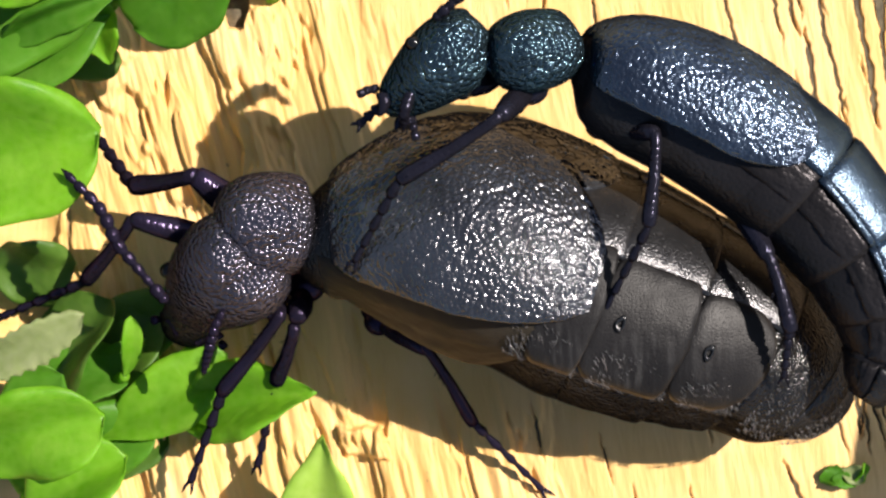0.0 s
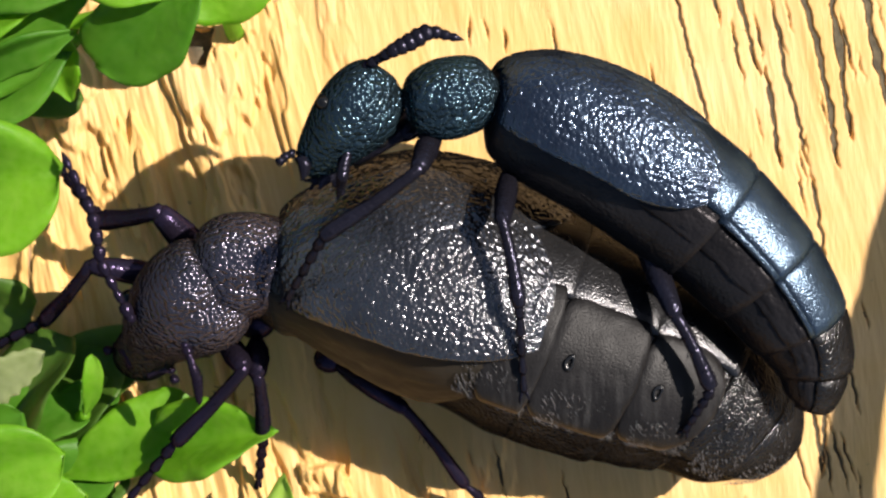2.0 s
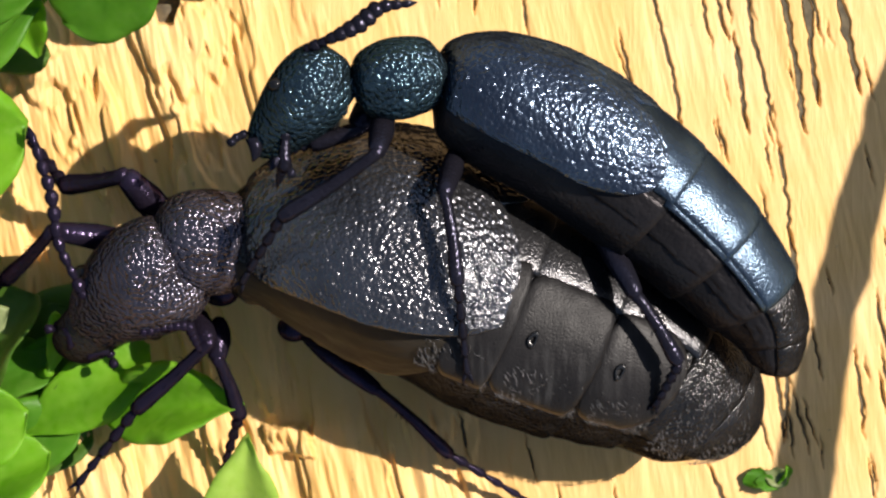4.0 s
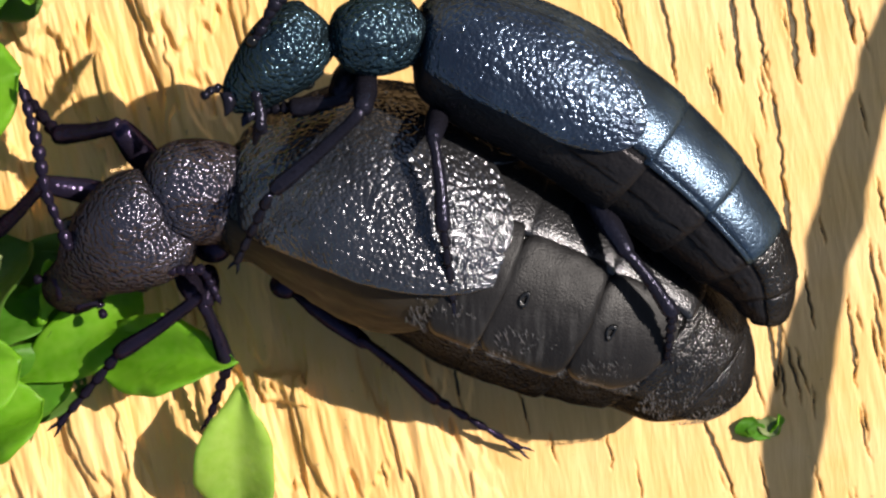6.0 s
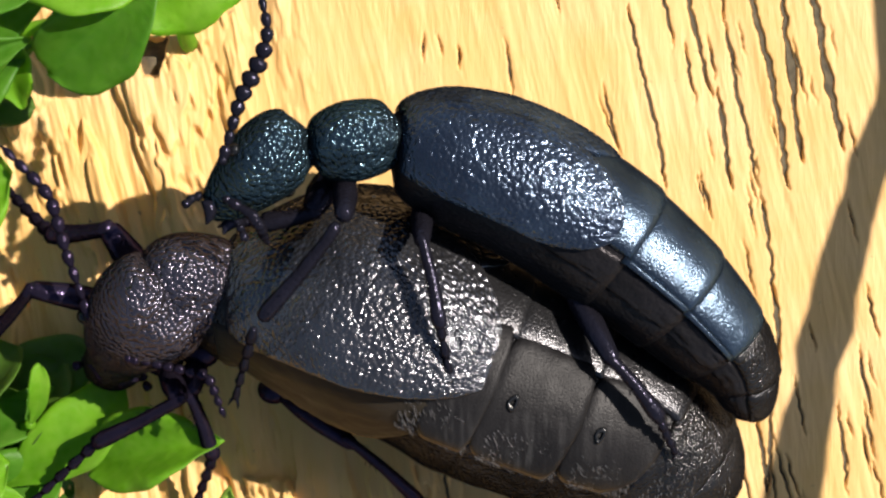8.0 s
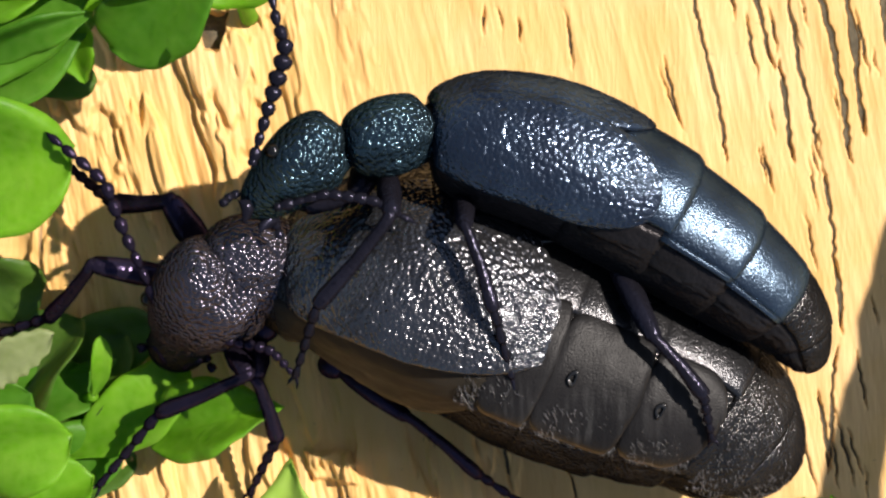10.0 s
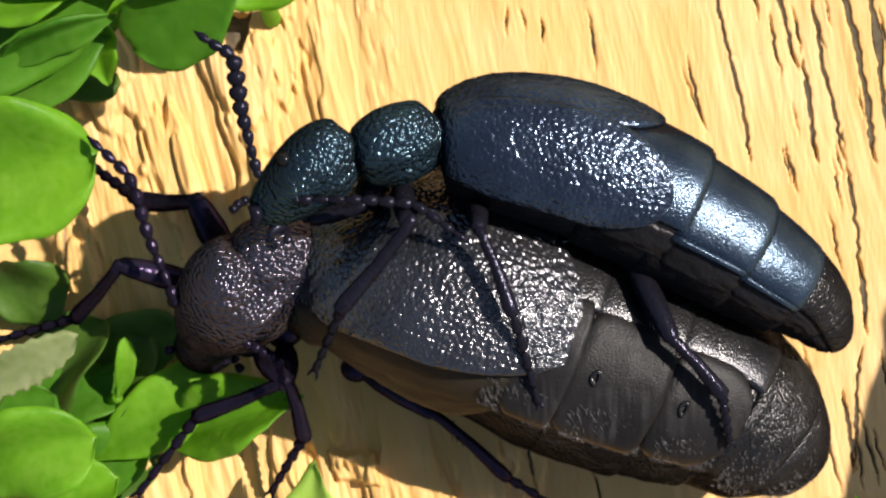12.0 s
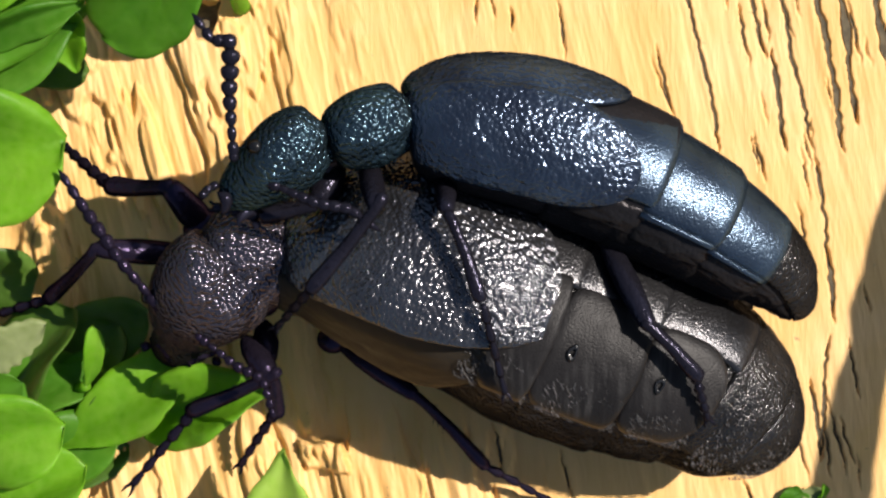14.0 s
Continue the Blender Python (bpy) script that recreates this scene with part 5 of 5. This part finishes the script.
def leaf_mesh(base, tip, width, cup, droop, tilt, wave=0.0, tooth=0.0, seed=0, pointed=False):
    """A thick leaf blade from base to tip (mm): cupped along its midrib, drooping to the tip, tilted about its length."""
    a, b = Vector(base), Vector(tip)
    run = b - a
    L = run.length
    x = run.normalized()
    y = Vector((0, 0, 1)).cross(x).normalized()
    z = x.cross(y)
    c, s = math.cos(radians(tilt)), math.sin(radians(tilt))
    y, z = y * c + z * s, z * c - y * s
    ns, nt = 34, 16
    rnd = random.Random(seed)
    ph, side, bow = rnd.uniform(0, 6), rnd.uniform(-0.14, 0.14), rnd.uniform(-0.07, 0.07)
    verts, faces = [], []
    for layer in (0, 1):
        for i in range(ns + 1):
            q = i / ns
            if pointed:
                shape = max(math.sin(math.pi * min(1.0, 0.05 + 0.95 * q) ** 0.95), 0.0) ** 0.75 if q < 1 else 0.0
                if q > 0.8:
                    shape *= 1 - 0.25 * math.sin((q - 0.8) / 0.2 * math.pi)
            elif q < 0.6:
                shape = 0.2 + 0.8 * math.sin(0.5 * math.pi * q / 0.6) ** 1.3
            else:
                shape = max(0.0, 1 - ((q - 0.6) / 0.4) ** 2.6) ** 0.55
            half = 0.5 * width * max(shape, 0.03) * (1 + 0.03 * math.sin(q * 19 + ph))
            if tooth:
                half *= 1 + tooth * ((q * 11 + ph) % 1.0)
            for j in range(nt + 1):
                w = 2 * j / nt - 1
                e = abs(w)
                h = cup * half * (0.65 * e ** 1.3 + 0.35 * e * e) - 0.45 * cup * half * e ** 5
                h += droop * L * (0.25 - (q - 0.5) ** 2) - 0.06 * L * q ** 5
                h += wave * width * 0.075 * math.sin(q * 8 + ph + 1.7 * w) * w * w
                h += 0.05 * width * math.sin(q * 5 + 2.2 * w + 2 * ph) * (1 - q) * q * 2
                h -= 0.016 * width * math.exp(-((math.sin((q - 0.28 * e) * 19) / 0.35) ** 2)) * e * (1 - e)
                th = 0.16 * (1 - 0.7 * e) * layer
                off = w * half * (1 + side * w) + bow * L * 4 * q * (1 - q)
                verts.append(a + x * (q * L) + y * off + z * (h - th))
    row, size = nt + 1, (ns + 1) * (nt + 1)
    for i in range(ns):
        for j in range(nt):
            k = i * row + j
            faces.append((k, k + row, k + row + 1, k + 1))
            faces.append((size + k, size + k + 1, size + k + row + 1, size + k + row))
    for i in range(ns):
        for k, m in (((i + 1) * row, i * row), (i * row + nt, (i + 1) * row + nt)):
            faces.append((k, m, size + m, size + k))
    for j in range(nt):
        for k, m in ((j, j + 1), (ns * row + j + 1, ns * row + j)):
            faces.append((k, m, size + m, size + k))
    mids = [verts[size + i * row + nt // 2] - z * 0.17 for i in (1, 9, 17, 25, ns - 2)]
    return verts, faces, mids


def stalk_mesh(points, r0, r1, nt=10, n=16):
    verts, faces = [], []
    for i in range(n + 1):
        q = i / n
        c = Vector(blend_curve(points, q))
        d = Vector(blend_curve(points, min(q + 0.02, 1))) - Vector(blend_curve(points, max(q - 0.02, 0)))
        y = d.normalized().orthogonal().normalized()
        z = d.normalized().cross(y)
        r = r0 + (r1 - r0) * q
        for j in range(nt):
            a = 2 * math.pi * j / nt
            verts.append(c + y * (r * math.cos(a)) + z * (r * math.sin(a)))
    for i in range(n):
        for j in range(nt):
            k = (j + 1) % nt
            faces.append((i * nt + j, (i + 1) * nt + j, (i + 1) * nt + k, i * nt + k))
    faces.append(tuple(range(nt)))
    faces.append(tuple(n * nt + j for j in range(nt - 1, -1, -1)))
    return verts, faces


leaf_moves = []


def plant(root, label, leaves, pointed=()):
    """A low plant: root place, then rows of (base, tip, width, cup, droop, tilt, material, moves)."""
    ob = tagged(new("plant"), label, "plant")
    r = Vector(root)
    ob.location = r * MM
    for n, (base, tip, width, cup, droop, tilt, mat, *moves) in enumerate(leaves):
        b, t = Vector(base), Vector(tip)
        v, f, mids = leaf_mesh((0, 0, 0), t - b, width, cup, droop, tilt, 1.0, 0.3 if mat == "leaf_pale" else 0.0, n + 3, n in pointed)
        blade = part("leaf", v, f, MAT[mat], ob)
        blade.location = (b - r) * MM
        v, f = stalk_mesh(mids, 0.15, 0.04, 8, 12)
        part("midrib", v, f, MAT["leaf"], blade)
        mid = (b - r) * 0.5
        way = [(0, 0, 0), (mid.x, mid.y, 0.3), (mid.x * 1.7, mid.y * 1.7, 0.3 + mid.z * 0.5), b - r]
        if mid.length > 7:
            way = [(2 * mid.x + 0.4, 2 * mid.y - 2.0, 0), (2 * mid.x + 0.2, 2 * mid.y - 0.9, mid.z), b - r]
        v, f = stalk_mesh(way, 0.42, 0.22)
        part("stalk", v, f, MAT["leaf"], ob)
        if moves:
            leaf_moves.append((blade, (b - r) * MM, moves[0]))
    return ob


plant((-23.93, 11.02, 0.20), "leafy green plant with overhanging blades at the board's edge", [
    ((-24.78, 9.62, 6.00), (-15.17, 12.69, 7.60), 5.6, 0.6, 0.10, 18, "leaf_dull"),
    ((-24.12, 7.18, 4.00), (-15.91, 11.23, 5.40), 4.4, 0.4, 0.10, -16, "leaf_dull"),
    ((-10.54, 13.68, 8.60), (-15.33, 9.55, 6.60), 4.0, 0.6, 0.10, -14, "leaf_dull"),
    ((-16.79, 13.56, 9.40), (-10.34, 12.79, 9.20), 3.2, 0.6, 0.10, 14, "leaf"),
    ((-12.36, 13.01, 7.00), (-7.16, 12.71, 7.40), 3.4, 0.4, 0.06, 16, "leaf"),
    ((-17.22, 11.23, 5.40), (-16.65, 8.31, 4.40), 2.0, 0.6, 0.10, 10, "leaf"),
    ((-21.24, 11.14, 8.80), (-16.80, 11.87, 9.30), 2.4, 1.1, 0.12, -10, "leaf"),
    ((-20.37, 12.28, 9.60), (-14.59, 12.60, 10.00), 2.2, 1.0, 0.08, 12, "leaf_dull"),
    ((-20.61, 9.20, 6.60), (-15.78, 10.81, 7.40), 1.7, 1.2, 0.08, 34, "leaf_dull"),
    ((-21.70, 7.43, 4.00), (-19.06, 8.27, 4.80), 1.7, 0.8, 0.10, 0, "leaf_dull"),
    # dark leaf added where there is only deep shade under the plant
    ((-20.79, 8.97, 0.60), (-16.86, 8.65, 0.80), 2.0, 0.3, 0.06, 20, "leaf_shade"),
    ((-24.56, 3.22, 6.00), (-16.63, 5.23, 7.60), 6.0, 0.6, 0.16, 10, "leaf"),
    ((-23.12, 9.88, 3.00), (-19.12, 8.03, 4.00), 3.0, 0.4, 0.12, 0, "leaf_dull"),
], (0, 1, 3, 4, 5, 6, 7, 8))
plant((-23.10, -7.79, 0.20), "low rosette of fresh green rounded leaves on the board", [
    # low inner leaves take the darkened green in place of cast shade
    ((-22.87, -0.03, 1.20), (-18.89, -0.40, 1.80), 3.6, 0.4, 0.1, 30, "leaf_shade"),
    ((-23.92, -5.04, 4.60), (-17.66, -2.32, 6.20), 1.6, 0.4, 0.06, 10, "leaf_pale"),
    ((-20.68, -7.48, 0.90), (-17.41, -1.62, 2.40), 4.2, 0.5, 0.10, -34, "leaf_shade"),
    ((-19.01, -7.51, 0.50), (-15.55, -2.38, 1.10), 3.6, 0.5, 0.10, -22, "leaf_shade"),
    ((-20.07, -5.03, 0.30), (-14.26, -1.77, 0.60), 3.2, 0.4, 0.06, 0, "leaf_shade"),
    ((-16.51, -4.99, 2.40), (-15.89, -2.51, 4.00), 0.95, 0.3, 0.1, 30, "leaf"),
    ((-17.9, -7.6, 1.40), (-12.5, -3.7, 2.20), 3.2, 0.5, 0.06, -8, "leaf", [(0, -4), (1, -8), (2.5, -6), (5, 0), (6.5, -2), (8, 2), (11, 0), (14, 0)]),
    ((-13.97, -6.81, 1.40), (-8.48, -5.06, 3.80), 3.6, 1.1, 0.10, -14, "leaf", [(0, -6), (1, -8), (2, -6), (2.5, -9), (5, -13), (6, -16), (7, -10), (8, -5), (11, 0), (12, 3), (13, 2), (14, 1)]),
    ((-23.48, -8.40, 4.40), (-16.89, -6.59, 6.00), 4.2, 0.8, 0.10, 16, "leaf"),
    ((-20.59, -11.01, 4.40), (-16.10, -8.17, 5.40), 3.6, 0.9, 0.10, -10, "leaf"),
    ((-8.05, -13.94, 1.00), (-7.80, -7.80, 4.60), 3.5, 0.6, 0.12, 0, "leaf_light"),
    ((-18.55, -9.77, 0.30), (-15.03, -7.76, 0.40), 2.0, 0.4, 0.06, 0, "leaf_shade"),
    ((-21.91, -6.83, 3.00), (-19.06, -4.84, 3.80), 2.8, 0.5, 0.10, -10, "leaf_dull"),
    # three filler leaves, partial shade painted in by the duller green
    ((-21.20, -9.10, 0.80), (-15.40, -6.90, 1.50), 3.4, 0.5, 0.08, 8, "leaf_dull"),
    ((-21.60, -6.40, 1.00), (-16.40, -4.70, 1.80), 2.9, 0.5, 0.08, -12, "leaf_dull"),
    ((-19.40, -5.60, 0.70), (-15.30, -3.90, 1.30), 2.2, 0.5, 0.08, 10, "leaf_dull"),
], (7, 10))

# a bent grass blade beyond the view, whose shadow crosses the board
stem = tagged(new("grass_blade"), "bent green grass blade arching over the board", "grass")
path = [(40, 60, 24), (38, 30, 22), (36.6, 16.2, 20), (35.4, 12.0, 20), (34.15, 8.0, 20), (33.1, 3.2, 20), (32.15, -1.3, 20), (31.4, -7.0, 20), (30, -20, 18), (27, -50, 8), (25, -66, 0)]
verts, faces = [], []
for i in range(61):
    q = i / 60
    c = Vector(blend_curve(path, q))
    half = 1.15 + 0.4 * noise.noise(Vector((q * 26, 2, 0))) + 0.35 * noise.noise(Vector((q * 7, 5, 0)))
    for dx, dz in ((-half, 0.25), (0, 0), (half, 0.25), (0, -0.16)):
        verts.append((c.x + 1.2 + dx, c.y + dx * 0.25, c.z + dz))
for i in range(60):
    for j in range(4):
        k = (j + 1) % 4
        faces.append((i * 4 + j, (i + 1) * 4 + j, (i + 1) * 4 + k, i * 4 + k))
faces += [(0, 1, 2, 3), (243, 242, 241, 240)]
part("blade", verts, faces, MAT["leaf_dull"], stem)

# a crumb of dry leaf
c = Vector((14.65, -9.93, 0.25))
crumb = tagged(new("leaf_crumb"), "small crumpled green-brown leaf crumb on the board", "debris")
crumb.location = c * MM
for k, (dx, dy, w, ang, mat) in enumerate([(-0.5, 0.0, 0.9, 10, "leaf_dull"), (0.35, 0.12, 0.8, -20, "leaf_pale"), (0.1, -0.2, 0.7, 160, "leaf_dull"), (0.75, 0.1, 0.6, 60, "leaf")]):
    d = Vector((math.cos(radians(ang)), math.sin(radians(ang)), 0.15))
    v, f, _ = leaf_mesh(Vector((dx, dy, 0.05 * k)) - d * 0.5, Vector((dx, dy, 0.05 * k)) + d * 0.6, w, 0.6, 0.2, 25 * (k - 1), 2.0, 0.2, k)
    part("flake", v, f, MAT[mat], crumb)


def motions():
    female.keyed()
    male.keyed()
    for ob, at, rows in leaf_moves:
        walk(ob, [(t, pose(at.x, at.y, at.z, 0, 0, a)) for t, a in rows])


motions()
